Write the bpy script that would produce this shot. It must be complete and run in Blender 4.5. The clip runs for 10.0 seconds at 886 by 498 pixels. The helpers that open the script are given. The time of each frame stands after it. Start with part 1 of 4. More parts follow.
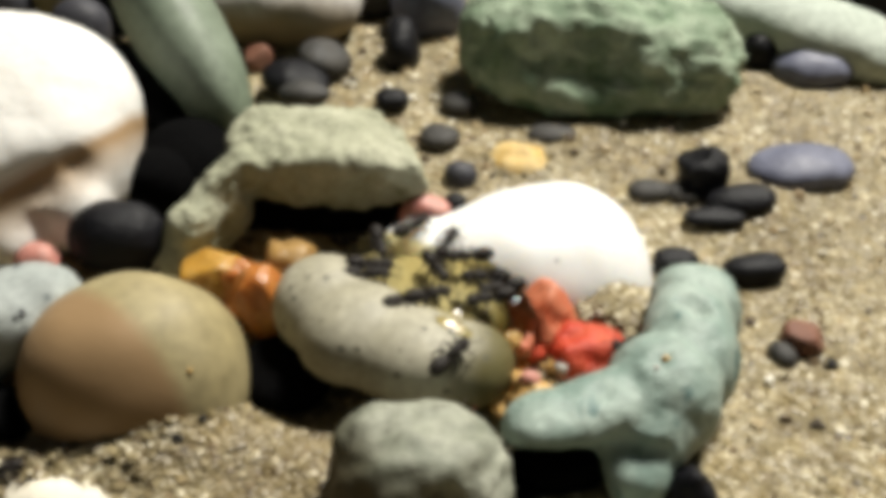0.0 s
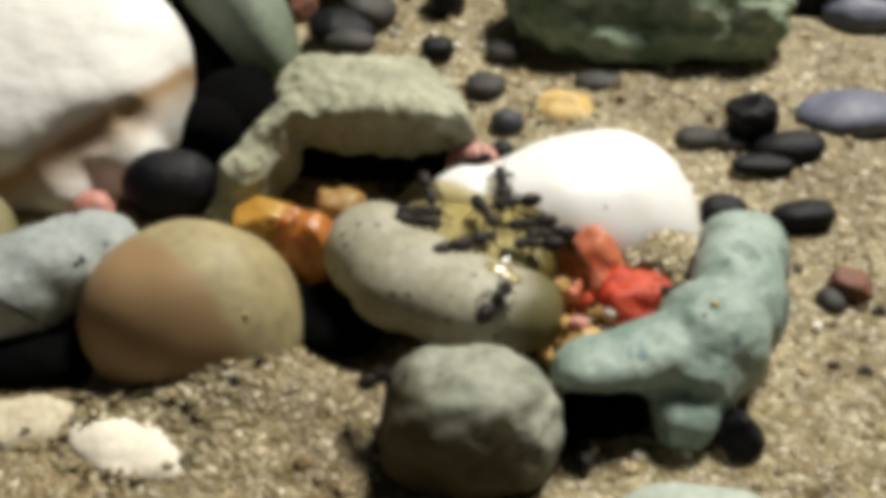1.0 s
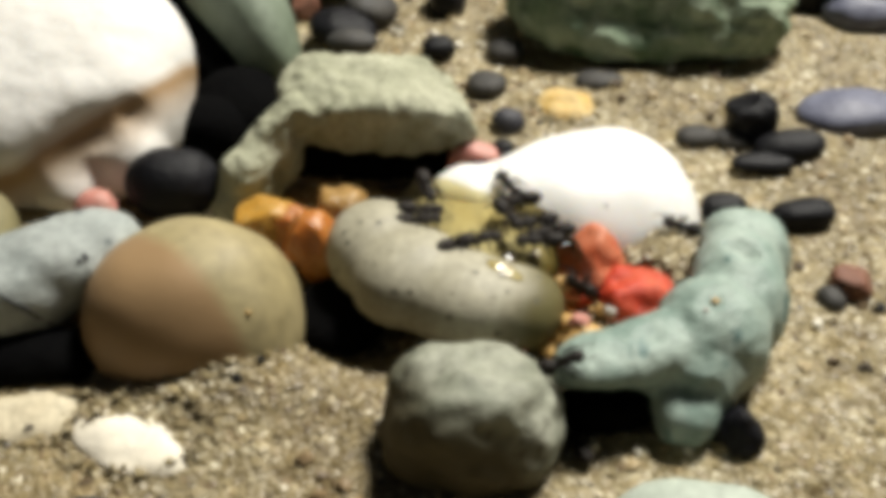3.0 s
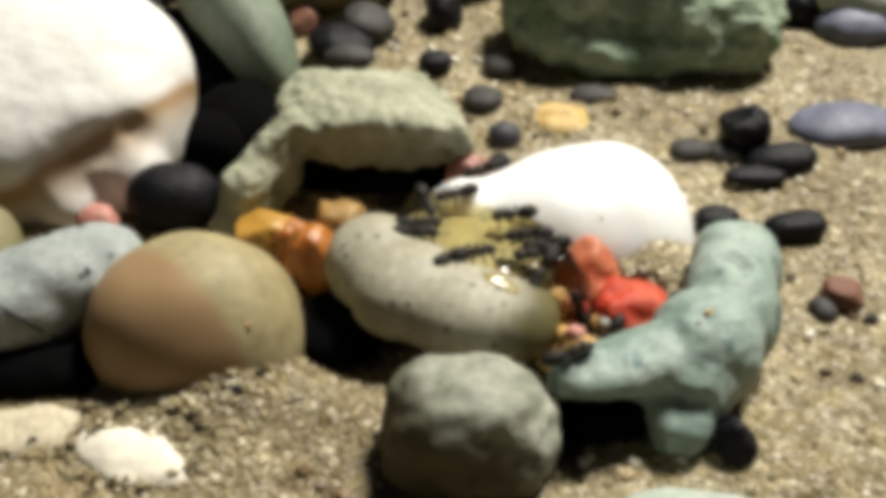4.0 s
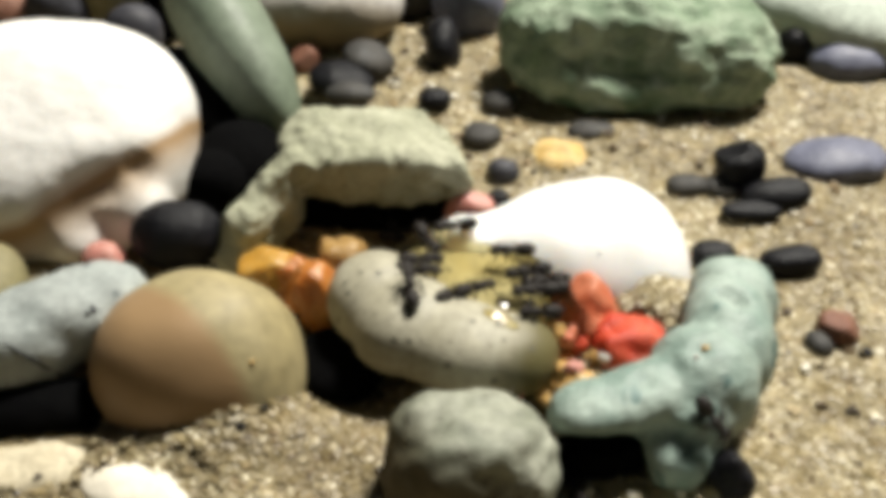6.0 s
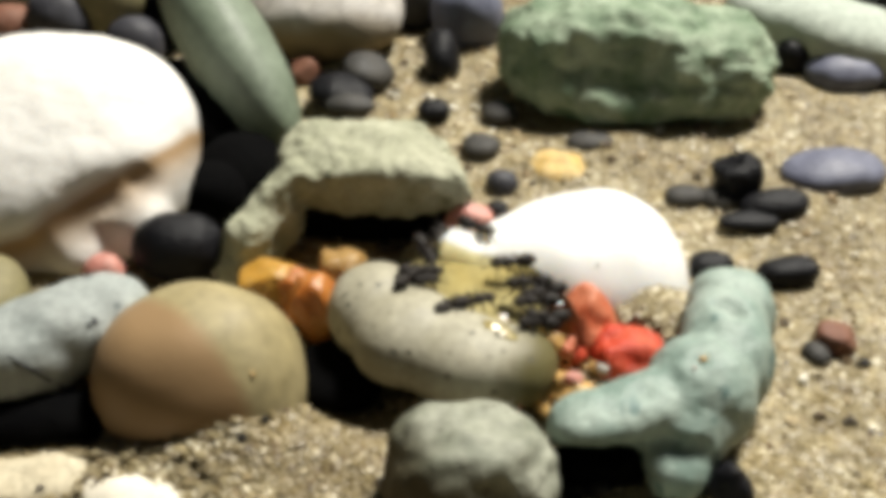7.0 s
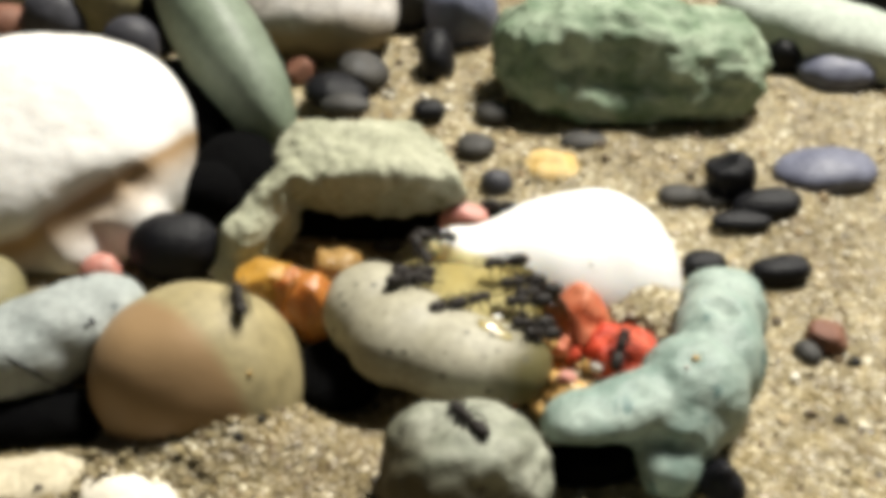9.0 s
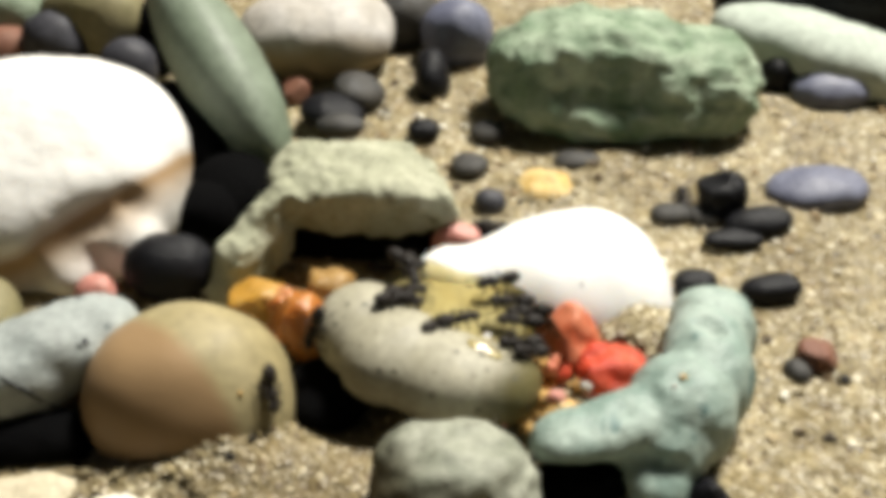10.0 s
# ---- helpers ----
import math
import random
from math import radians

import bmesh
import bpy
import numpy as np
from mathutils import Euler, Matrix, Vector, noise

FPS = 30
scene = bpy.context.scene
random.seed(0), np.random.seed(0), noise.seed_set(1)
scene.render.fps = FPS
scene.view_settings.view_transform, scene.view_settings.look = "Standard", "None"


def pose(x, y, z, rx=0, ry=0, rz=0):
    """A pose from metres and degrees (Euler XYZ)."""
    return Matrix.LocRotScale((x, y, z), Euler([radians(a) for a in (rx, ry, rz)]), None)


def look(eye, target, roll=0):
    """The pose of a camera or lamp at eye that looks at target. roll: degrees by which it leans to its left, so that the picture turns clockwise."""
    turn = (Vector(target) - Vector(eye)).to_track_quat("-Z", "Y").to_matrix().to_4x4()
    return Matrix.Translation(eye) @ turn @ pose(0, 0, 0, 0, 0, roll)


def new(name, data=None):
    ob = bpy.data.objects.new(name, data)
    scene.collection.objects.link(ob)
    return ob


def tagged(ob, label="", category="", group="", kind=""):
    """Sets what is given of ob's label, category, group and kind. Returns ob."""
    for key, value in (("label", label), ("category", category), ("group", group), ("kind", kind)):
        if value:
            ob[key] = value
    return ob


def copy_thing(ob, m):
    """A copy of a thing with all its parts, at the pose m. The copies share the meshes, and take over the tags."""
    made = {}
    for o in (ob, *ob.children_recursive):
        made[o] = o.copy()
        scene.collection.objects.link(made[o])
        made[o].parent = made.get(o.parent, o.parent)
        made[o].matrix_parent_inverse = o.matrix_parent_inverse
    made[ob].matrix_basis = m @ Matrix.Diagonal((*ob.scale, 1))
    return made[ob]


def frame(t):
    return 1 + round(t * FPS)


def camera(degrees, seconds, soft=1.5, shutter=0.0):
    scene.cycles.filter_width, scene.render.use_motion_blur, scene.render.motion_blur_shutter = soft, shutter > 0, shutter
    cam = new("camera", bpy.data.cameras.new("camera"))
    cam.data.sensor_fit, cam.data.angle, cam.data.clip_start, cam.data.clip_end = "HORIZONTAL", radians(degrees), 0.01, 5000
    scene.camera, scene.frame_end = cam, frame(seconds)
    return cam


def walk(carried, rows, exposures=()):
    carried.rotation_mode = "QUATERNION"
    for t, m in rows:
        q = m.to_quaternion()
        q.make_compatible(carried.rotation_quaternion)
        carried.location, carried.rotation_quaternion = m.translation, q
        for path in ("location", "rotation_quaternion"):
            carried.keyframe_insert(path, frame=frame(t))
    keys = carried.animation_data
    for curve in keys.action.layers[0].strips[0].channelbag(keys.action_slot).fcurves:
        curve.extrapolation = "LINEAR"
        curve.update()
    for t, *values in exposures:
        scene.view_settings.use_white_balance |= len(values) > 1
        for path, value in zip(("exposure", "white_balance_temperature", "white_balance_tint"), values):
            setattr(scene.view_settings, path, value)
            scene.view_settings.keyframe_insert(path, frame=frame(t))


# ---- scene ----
MM = 0.001

# ---- camera ----
cam = camera(45.0, 10.0, soft=7.5, shutter=0.5)
PATH = [
    (0.0, 0.00111, -0.0739, 0.05262, 54.128, -1.519, -0.982),
    (0.5, 0.00063, -0.0744, 0.05295, 52.464, -0.705, 0.005),
    (1.0, 0.00027, -0.07469, 0.05289, 51.456, -0.245, 0.582),
    (1.5, 0.0002, -0.07496, 0.05257, 51.387, -0.162, 0.626),
    (2.0, 0.00029, -0.07487, 0.05277, 51.272, -0.086, 0.659),
    (2.5, 0.0002, -0.07482, 0.05274, 51.316, -0.194, 0.651),
    (4.0, 0.00023, -0.07586, 0.05375, 52.075, -0.16, 0.382),
    (4.5, 8e-05, -0.07599, 0.05407, 52.439, -0.23, 0.283),
    (5.0, 9e-05, -0.07618, 0.05438, 52.804, -0.164, 0.22),
    (5.5, 0.00013, -0.07623, 0.05474, 53.144, -0.096, 0.212),
    (6.0, 0.00013, -0.07642, 0.05494, 53.593, -0.01, 0.192),
    (7.5, 8e-05, -0.07673, 0.05566, 54.089, 0.054, 0.079),
    (8.0, 0.0, -0.07686, 0.05584, 54.0, -0.0, 0.0),
    (8.5, -2e-05, -0.07711, 0.05587, 54.01, -0.067, -0.058),
    (9.0, 0.00014, -0.077, 0.056, 53.859, -0.061, -0.132),
    (9.5, 0.00066, -0.07688, 0.05624, 53.919, -0.146, -0.364),
    (10.0, 0.00132, -0.07735, 0.05663, 54.702, 0.262, 0.041),
]
walk(cam, [(t, pose(x, y, z, rx, ry, rz)) for t, x, y, z, rx, ry, rz in PATH],
     exposures=[(0.0, -0.06), (0.4, -0.25), (1.0, -0.28), (1.6, -0.25), (2.0, -0.15), (5.0, -0.03), (5.6, 0.08), (7.3, 0.02), (8.0, -0.06), (8.5, 0.0), (9.0, 0.15), (10.0, 0.16)])

# ---- light ----
# a dim room, and one lamp close above the pebbles, well behind them and a little to the right
world = bpy.data.worlds.new("world")
scene.world = world
world.use_nodes = True
back = world.node_tree.nodes["Background"]
back.inputs["Color"].default_value = (0.80, 0.88, 1.0, 1.0)
back.inputs["Strength"].default_value = 0.022
lamp = new("lamp", bpy.data.lights.new("lamp", "AREA"))
lamp.data.shape = "DISK"
lamp.data.size = 0.119
lamp.data.energy = 8.3
lamp.data.color = (1.0, 0.96, 0.862)
lamp.matrix_world = look((0.195, 0.230, 0.510), (0.000, 0.000, 0))


# ---- materials ----
def shader(name, rough=0.6, spec=0.4):
    m = bpy.data.materials.new(name)
    m.use_nodes = True
    b = m.node_tree.nodes["Principled BSDF"]
    b.inputs["Roughness"].default_value = rough
    b.inputs["Specular IOR Level"].default_value = spec
    return m, m.node_tree, b


def node(tree, kind, **inputs):
    n = tree.nodes.new(kind)
    for key, value in inputs.items():
        n.inputs[key.replace("_", " ")].default_value = value
    return n


def noise_tex(tree, coords, scale, detail=4.0, rough=0.55, distort=0.0):
    n = node(tree, "ShaderNodeTexNoise", Scale=scale, Detail=detail, Roughness=rough, Distortion=distort)
    tree.links.new(coords, n.inputs["Vector"])
    return n.outputs["Fac"]


def ramp(tree, fac, stops, mode="LINEAR"):
    r = tree.nodes.new("ShaderNodeValToRGB")
    r.color_ramp.interpolation = mode
    while len(r.color_ramp.elements) < len(stops):
        r.color_ramp.elements.new(0.5)
    for e, (place, colour) in zip(r.color_ramp.elements, stops):
        e.position, e.color = place, (*colour, 1.0)
    tree.links.new(fac, r.inputs["Fac"])
    return r.outputs["Color"]


def mix(tree, fac, a, b, blend="MIX"):
    m = tree.nodes.new("ShaderNodeMix")
    m.data_type, m.blend_type = "RGBA", blend
    for value, socket in ((fac, m.inputs[0]), (a, m.inputs[6]), (b, m.inputs[7])):
        if isinstance(value, (int, float)):
            socket.default_value = value
        elif isinstance(value, tuple):
            socket.default_value = (*value, 1.0)
        else:
            tree.links.new(value, socket)
    return m.outputs[2]


def grey(v):
    return (v, v, v)


def stone_material(name, base, other, scale=220.0, speck=None, speck_size=900.0, speck_much=0.12,
                   rough=0.65, spec=0.35, bump=0.4, bump_scale=1500.0, patch=None, patch_way=None,
                   soft_light=0.0, blotch=False, grain_depth=1.0, patch_warp=0.4):
    """A stone in two tones with fine grain, small specks, and, where patch is given, one end in another colour."""
    m, tree, b = shader(name, rough, spec)
    if not name.startswith("white"):
        base, other = [tuple(c * 0.6 for c in tone) for tone in (base, other)]
        patch = tuple(c * 0.6 for c in patch) if patch else patch
    coords = tree.nodes.new("ShaderNodeTexCoord").outputs["Object"]
    tone = noise_tex(tree, coords, scale, 5.0, 0.6, 0.4)
    colour = ramp(tree, tone, [(0.35, base), (0.68, other)])
    grain = noise_tex(tree, coords, scale * 9, 3.0, 0.6)
    colour = mix(tree, 1.0, colour, ramp(tree, grain, [(0.3, grey(1 - 0.22 * grain_depth)), (0.7, grey(1 + 0.15 * grain_depth))]), "MULTIPLY")
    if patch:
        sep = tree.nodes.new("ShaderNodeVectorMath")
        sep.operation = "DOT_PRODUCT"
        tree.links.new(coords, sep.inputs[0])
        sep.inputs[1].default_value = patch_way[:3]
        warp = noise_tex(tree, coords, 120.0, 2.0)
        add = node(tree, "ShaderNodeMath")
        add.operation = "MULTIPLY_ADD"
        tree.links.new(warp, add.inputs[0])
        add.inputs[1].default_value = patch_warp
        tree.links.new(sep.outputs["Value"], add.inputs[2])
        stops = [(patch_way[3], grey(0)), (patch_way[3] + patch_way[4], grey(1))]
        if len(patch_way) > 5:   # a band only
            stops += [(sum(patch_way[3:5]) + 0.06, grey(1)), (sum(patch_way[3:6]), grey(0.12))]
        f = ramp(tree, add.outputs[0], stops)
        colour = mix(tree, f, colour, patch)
    if speck:
        vor = node(tree, "ShaderNodeTexVoronoi", Scale=speck_size, Randomness=1.0)
        tree.links.new(coords, vor.inputs["Vector"])
        gate = noise_tex(tree, coords, scale * 2.3, 2.0)
        spots = ramp(tree, vor.outputs["Distance"], [(speck_much, grey(1)), (speck_much + 0.1, grey(0))])
        if blotch:
            spots = ramp(tree, noise_tex(tree, coords, speck_size, 3.0, 0.6, 0.8), [(0.60, grey(0)), (0.68, grey(1))])
        gates = ramp(tree, gate, [(0.48, grey(0)), (0.58, grey(1))])
        both = mix(tree, 1.0, spots, gates, "MULTIPLY")
        colour = mix(tree, both, colour, speck)
    tree.links.new(colour, b.inputs["Base Color"])
    rr = ramp(tree, tone, [(0.3, grey(rough - 0.1)), (0.7, grey(min(1.0, rough + 0.12)))])
    tree.links.new(rr, b.inputs["Roughness"])
    if soft_light:
        b.inputs["Subsurface Weight"].default_value = soft_light
        b.inputs["Subsurface Radius"].default_value = (1.0, 0.8, 0.6)
        b.inputs["Subsurface Scale"].default_value = 0.002 if soft_light < 0.5 else 0.004
    bp = node(tree, "ShaderNodeBump", Strength=bump, Distance=0.0004)
    fine = noise_tex(tree, coords, bump_scale, 5.0, 0.65)
    tree.links.new(fine, bp.inputs["Height"])
    tree.links.new(bp.outputs["Normal"], b.inputs["Normal"])
    return m


M_CHALK = stone_material("white_chalk_stone", (0.80, 0.75, 0.64), (0.70, 0.64, 0.51), 180, grain_depth=0.5, bump=0.4, bump_scale=900, rough=0.7)
M_BURIED = stone_material("sandy_cream_stone", (0.95, 0.85, 0.62), (0.78, 0.67, 0.46), 240, bump=0.6, bump_scale=900, rough=0.8)
M_EGG = stone_material("white_quartz", (0.72, 0.72, 0.705), (0.69, 0.685, 0.67), 180, grain_depth=0.1, bump=0.05, rough=0.5, soft_light=0.7)
# patch: brown stain band, its colour deepened to paint the hollow's shade
M_WHITE_ROCK = stone_material("white_rock", (0.74, 0.73, 0.70), (0.68, 0.66, 0.62), 110, grain_depth=0.2, bump=0.3, bump_scale=700, rough=0.6,
                              soft_light=0.1, patch=(0.34, 0.225, 0.12), patch_way=(61, -39, -106, 0.42, 0.14, 0.44), patch_warp=0.3)
M_TAN = stone_material("olive_tan_stone", (0.50, 0.415, 0.21), (0.56, 0.475, 0.265), 90, bump=0.08, rough=0.55,
                       patch=(0.50, 0.325, 0.165), patch_way=(-86, -113, 20, 0.31, 0.15), patch_warp=0.2, speck=(0.08, 0.06, 0.04), speck_size=260, speck_much=0.035)
M_OLIVE = stone_material("olive_stone", (0.30, 0.27, 0.13), (0.38, 0.33, 0.18), 120, bump=0.1)
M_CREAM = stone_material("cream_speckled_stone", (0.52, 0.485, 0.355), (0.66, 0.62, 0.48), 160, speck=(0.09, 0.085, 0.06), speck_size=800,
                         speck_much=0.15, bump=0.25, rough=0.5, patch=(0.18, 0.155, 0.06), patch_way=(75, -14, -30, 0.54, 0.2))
# patch: sandy dirt low and left, plus the shade there put into the colour
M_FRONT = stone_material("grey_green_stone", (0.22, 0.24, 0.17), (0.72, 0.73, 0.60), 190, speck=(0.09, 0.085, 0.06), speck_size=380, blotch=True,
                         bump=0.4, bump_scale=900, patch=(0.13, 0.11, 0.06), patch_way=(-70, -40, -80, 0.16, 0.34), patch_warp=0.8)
M_TEAL = stone_material("teal_stone", (0.28, 0.40, 0.345), (0.60, 0.71, 0.625), 190, speck=(0.09, 0.16, 0.15), speck_size=300, blotch=True, bump=0.35, rough=0.5)
M_GREEN = stone_material("green_rock", (0.16, 0.26, 0.14), (0.60, 0.71, 0.53), 230, bump=1.0, bump_scale=700, rough=0.7)
M_LEAF = stone_material("sage_green_stone", (0.24, 0.30, 0.215), (0.33, 0.395, 0.30), 110, bump=0.12, rough=0.55)
M_SLAB = stone_material("pale_green_slab", (0.46, 0.47, 0.32), (0.72, 0.72, 0.54), 230, speck=(0.17, 0.18, 0.11), speck_size=600, blotch=True,
                        bump=0.8, bump_scale=800, rough=0.75)
M_BLUE = stone_material("blue_grey_speckled_stone", (0.46, 0.51, 0.49), (0.64, 0.68, 0.65), 170, speck=(0.07, 0.09, 0.10), speck_size=520, speck_much=0.14, bump=0.3)
M_BLACK = stone_material("black_pebble", (0.005, 0.005, 0.007), (0.012, 0.012, 0.017), 300, bump=0.5, rough=0.5, spec=0.2)
# near-black that paints in crevice shade; one real shaded pebble wears it too
M_CREVICE_SHADE = stone_material("crevice_shade_black", (0.002, 0.002, 0.0025), (0.005, 0.005, 0.005), 300, bump=0.6, rough=0.9, spec=0.04)
M_SLATE = stone_material("slate_blue_pebble", (0.16, 0.17, 0.25), (0.27, 0.285, 0.385), 260, bump=0.2, rough=0.55)
M_DARK_SLATE = stone_material("dark_slate", (0.045, 0.045, 0.055), (0.09, 0.09, 0.11), 260, bump=0.2, rough=0.6)
M_GREY = stone_material("dark_grey_pebble", (0.045, 0.045, 0.045), (0.11, 0.10, 0.085), 300, bump=0.3)
M_RED = stone_material("red_stone", (0.78, 0.055, 0.022), (0.95, 0.20, 0.085), 260, bump=0.6, rough=0.5, soft_light=0.1)
M_CORAL = stone_material("coral_stone", (0.85, 0.16, 0.06), (0.95, 0.42, 0.24), 300, bump=0.4, rough=0.45)
M_PINK = stone_material("pink_stone", (0.75, 0.30, 0.25), (0.80, 0.42, 0.34), 260, bump=0.3, rough=0.45, soft_light=0.3)
M_ORANGE = stone_material("orange_stone", (0.60, 0.17, 0.03), (0.75, 0.34, 0.08), 300, bump=0.4, rough=0.25, spec=0.5, soft_light=0.2)
M_YELLOW_ORANGE = stone_material("yellow_orange_stone", (0.70, 0.36, 0.05), (0.75, 0.45, 0.12), 300, bump=0.4, rough=0.25, spec=0.5, soft_light=0.2)
M_AMBER = stone_material("amber_stone", (0.90, 0.50, 0.15), (0.98, 0.70, 0.32), 300, bump=0.4, rough=0.25, spec=0.5, soft_light=0.2)
# darker copy of the amber, with the shade behind the cream stone painted in
M_SHADED_AMBER = stone_material("shaded_amber_stone", (0.50, 0.29, 0.09), (0.62, 0.40, 0.16), 300, bump=0.4, rough=0.35, soft_light=0.2)
M_YELLOW = stone_material("yellow_stone", (0.88, 0.58, 0.17), (0.90, 0.70, 0.36), 300, bump=0.3, soft_light=0.2)
M_REDBROWN = stone_material("red_brown_stone", (0.26, 0.10, 0.06), (0.34, 0.17, 0.11), 300, bump=0.4)
M_PALE = stone_material("pale_cream_stone", (0.62, 0.57, 0.50), (0.78, 0.75, 0.72), 90, bump=0.4, bump_scale=600,
                        patch=(0.42, 0.33, 0.19), patch_way=(0, -60, -90, 0.33, 0.3))
M_PALE_GREEN = stone_material("pale_grey_green_stone", (0.58, 0.66, 0.56), (0.72, 0.79, 0.69), 120, bump=0.3)


def sand_material(name, per_grain):
    m, tree, b = shader(name, 0.45, 0.5)
    if per_grain:
        fac = tree.nodes.new("ShaderNodeNewGeometry").outputs["Random Per Island"]
    else:
        coords = tree.nodes.new("ShaderNodeTexCoord").outputs["Object"]
        vor = node(tree, "ShaderNodeTexVoronoi", Scale=1600.0, Randomness=1.0)
        tree.links.new(coords, vor.inputs["Vector"])
        sep = tree.nodes.new("ShaderNodeSeparateColor")
        tree.links.new(vor.outputs["Color"], sep.inputs[0])
        fac = sep.outputs[0]
        bp = node(tree, "ShaderNodeBump", Strength=0.8, Distance=0.0004)
        tree.links.new(vor.outputs["Distance"], bp.inputs["Height"])
        bp.invert = True
        tree.links.new(bp.outputs["Normal"], b.inputs["Normal"])
    colour = ramp(tree, fac, [(0.0, (0.05, 0.04, 0.03)), (0.03, (0.12, 0.085, 0.05)), (0.06, (0.25, 0.20, 0.125)), (0.12, (0.20, 0.168, 0.096)),
                              (0.45, (0.222, 0.19, 0.113)), (0.7, (0.25, 0.217, 0.138)), (0.87, (0.31, 0.277, 0.197)), (0.96, (0.47, 0.445, 0.36)), (1.0, (0.62, 0.61, 0.56))])
    place = tree.nodes.new("ShaderNodeTexCoord").outputs["Object"]
    wide = noise_tex(tree, place, 70.0, 3.0)
    clump = noise_tex(tree, place, 420.0, 3.0, 0.6)
    colour = mix(tree, 1.0, colour, ramp(tree, clump, [(0.32, (0.70, 0.66, 0.58)), (0.5, grey(1.0)), (0.66, (1.28, 1.26, 1.22))]), "MULTIPLY")
    colour = mix(tree, 1.0, colour, ramp(tree, wide, [(0.35, (0.78, 0.69, 0.52)), (0.5, (1.0, 0.94, 0.79)), (0.66, (1.20, 1.14, 1.0))]), "MULTIPLY")
    tree.links.new(colour, b.inputs["Base Color"])
    return m


M_SAND = sand_material("sand_bed", False)
M_GRAINS = sand_material("sand_grains", True)
M_GRIT, grit_tree, grit_shader = shader("grit", 0.5, 0.4)
grit_tree.links.new(ramp(grit_tree, grit_tree.nodes.new("ShaderNodeNewGeometry").outputs["Random Per Island"],
                         [(0.0, (0.05, 0.04, 0.03)), (0.12, (0.11, 0.075, 0.045)), (0.3, (0.26, 0.18, 0.09)), (0.5, (0.40, 0.30, 0.16)),
                          (0.68, (0.50, 0.40, 0.24)), (0.85, (0.62, 0.55, 0.40)), (1.0, (0.80, 0.77, 0.68))]), grit_shader.inputs["Base Color"])


# ---- the sand bed ----
MOUNDS = [  # x, y, radius, height in mm: sand banked up against the stones
    (17.31, -11.13, 5.5, 2.6),
    (-5.57, -26.92, 6, 1.0),
    (-12.6, -22.6, 4.2, 1.6),
    (-15.24, -24.58, 4.5, 1.6),
    (-20.28, -25.11, 4.5, 1.0),
    (25.91, -22.11, 9, 0.8),
    (17.96, 15.57, 8, 0.6),
    (-30.58, -18.61, 6, -0.8),
    (-7.6, -18.6, 4.2, -1.6),
    (16.2, -12.2, 3.6, 1.6),
]


def sand_height(x, y):
    z = 0.9 * (noise.noise((x * 0.06, y * 0.06, 3.1))) + 0.35 * noise.noise((x * 0.21, y * 0.21, 7.7))
    for mx, my, r, h in MOUNDS:
        d = ((x - mx) ** 2 + (y - my) ** 2) / (r * r)
        if d < 6:
            z += h * math.exp(-d)
    return z


def spread(lo, hi, step, far):
    """Grid lines: fine between lo and hi, wider and wider beyond."""
    mid = list(np.arange(lo, hi + step, step))
    out, gap, v = [], step, mid[-1]
    while v < far:
        gap *= 1.5
        v += gap
        out.append(v)
    before = [lo - (v - mid[-1]) for v in reversed(out)]
    return before + mid + out


def make_ground():
    xs, ys = spread(-60, 64, 1.0, 60000), spread(-46, 90, 1.0, 60000)
    verts = []
    for y in ys:
        for x in xs:
            near = -75 < x < 75 and -60 < y < 105
            verts.append((x * MM, y * MM, (sand_height(x, y) if near else 0.0) * MM))
    n = len(xs)
    faces = [(j * n + i, j * n + i + 1, (j + 1) * n + i + 1, (j + 1) * n + i) for j in range(len(ys) - 1) for i in range(n - 1)]
    me = bpy.data.meshes.new("ground")
    me.from_pydata(verts, [], faces)
    me.polygons.foreach_set("use_smooth", [True] * len(faces))
    me.materials.append(M_SAND)
    return tagged(new("ground", me), "coarse tan sand bed under the pebbles", "sand", kind="structure")


def make_grit():
    """Coarser grit among the sand: brown, grey and pale broken grains."""
    rng = random.Random(77)
    bm = bmesh.new()
    for _ in range(2600):
        y = rng.uniform(-38, 60)
        x = rng.uniform(-1, 1) * (34 + (y + 40) * 0.42)
        crowd = noise.noise((x * 0.09, y * 0.09, 5.0)) + (0.25 if y > 8 else 0.0)
        if crowd < rng.uniform(-0.3, 0.5):
            continue
        r = rng.choice((0.22, 0.27, 0.32, 0.38, 0.5)) * (1.25 if y > 15 else 1.0)
        m = pose(x, y, sand_height(x, y) + r * 0.25, rng.uniform(0, 360), rng.uniform(0, 360), rng.uniform(0, 360))
        made = bmesh.ops.create_icosphere(bm, subdivisions=1, radius=r, matrix=m)
        for v in made["verts"]:
            v.co += Vector((rng.uniform(-1, 1), rng.uniform(-1, 1), rng.uniform(-1, 0.4))) * r * 0.35
    for v in bm.verts:
        v.co *= MM
    me = bpy.data.meshes.new("grit")
    bm.to_mesh(me)
    bm.free()
    me.materials.append(M_GRIT)
    return tagged(new("grit", me), "coarse brown and pale grit strewn over the sand", "grit", kind="stuff")


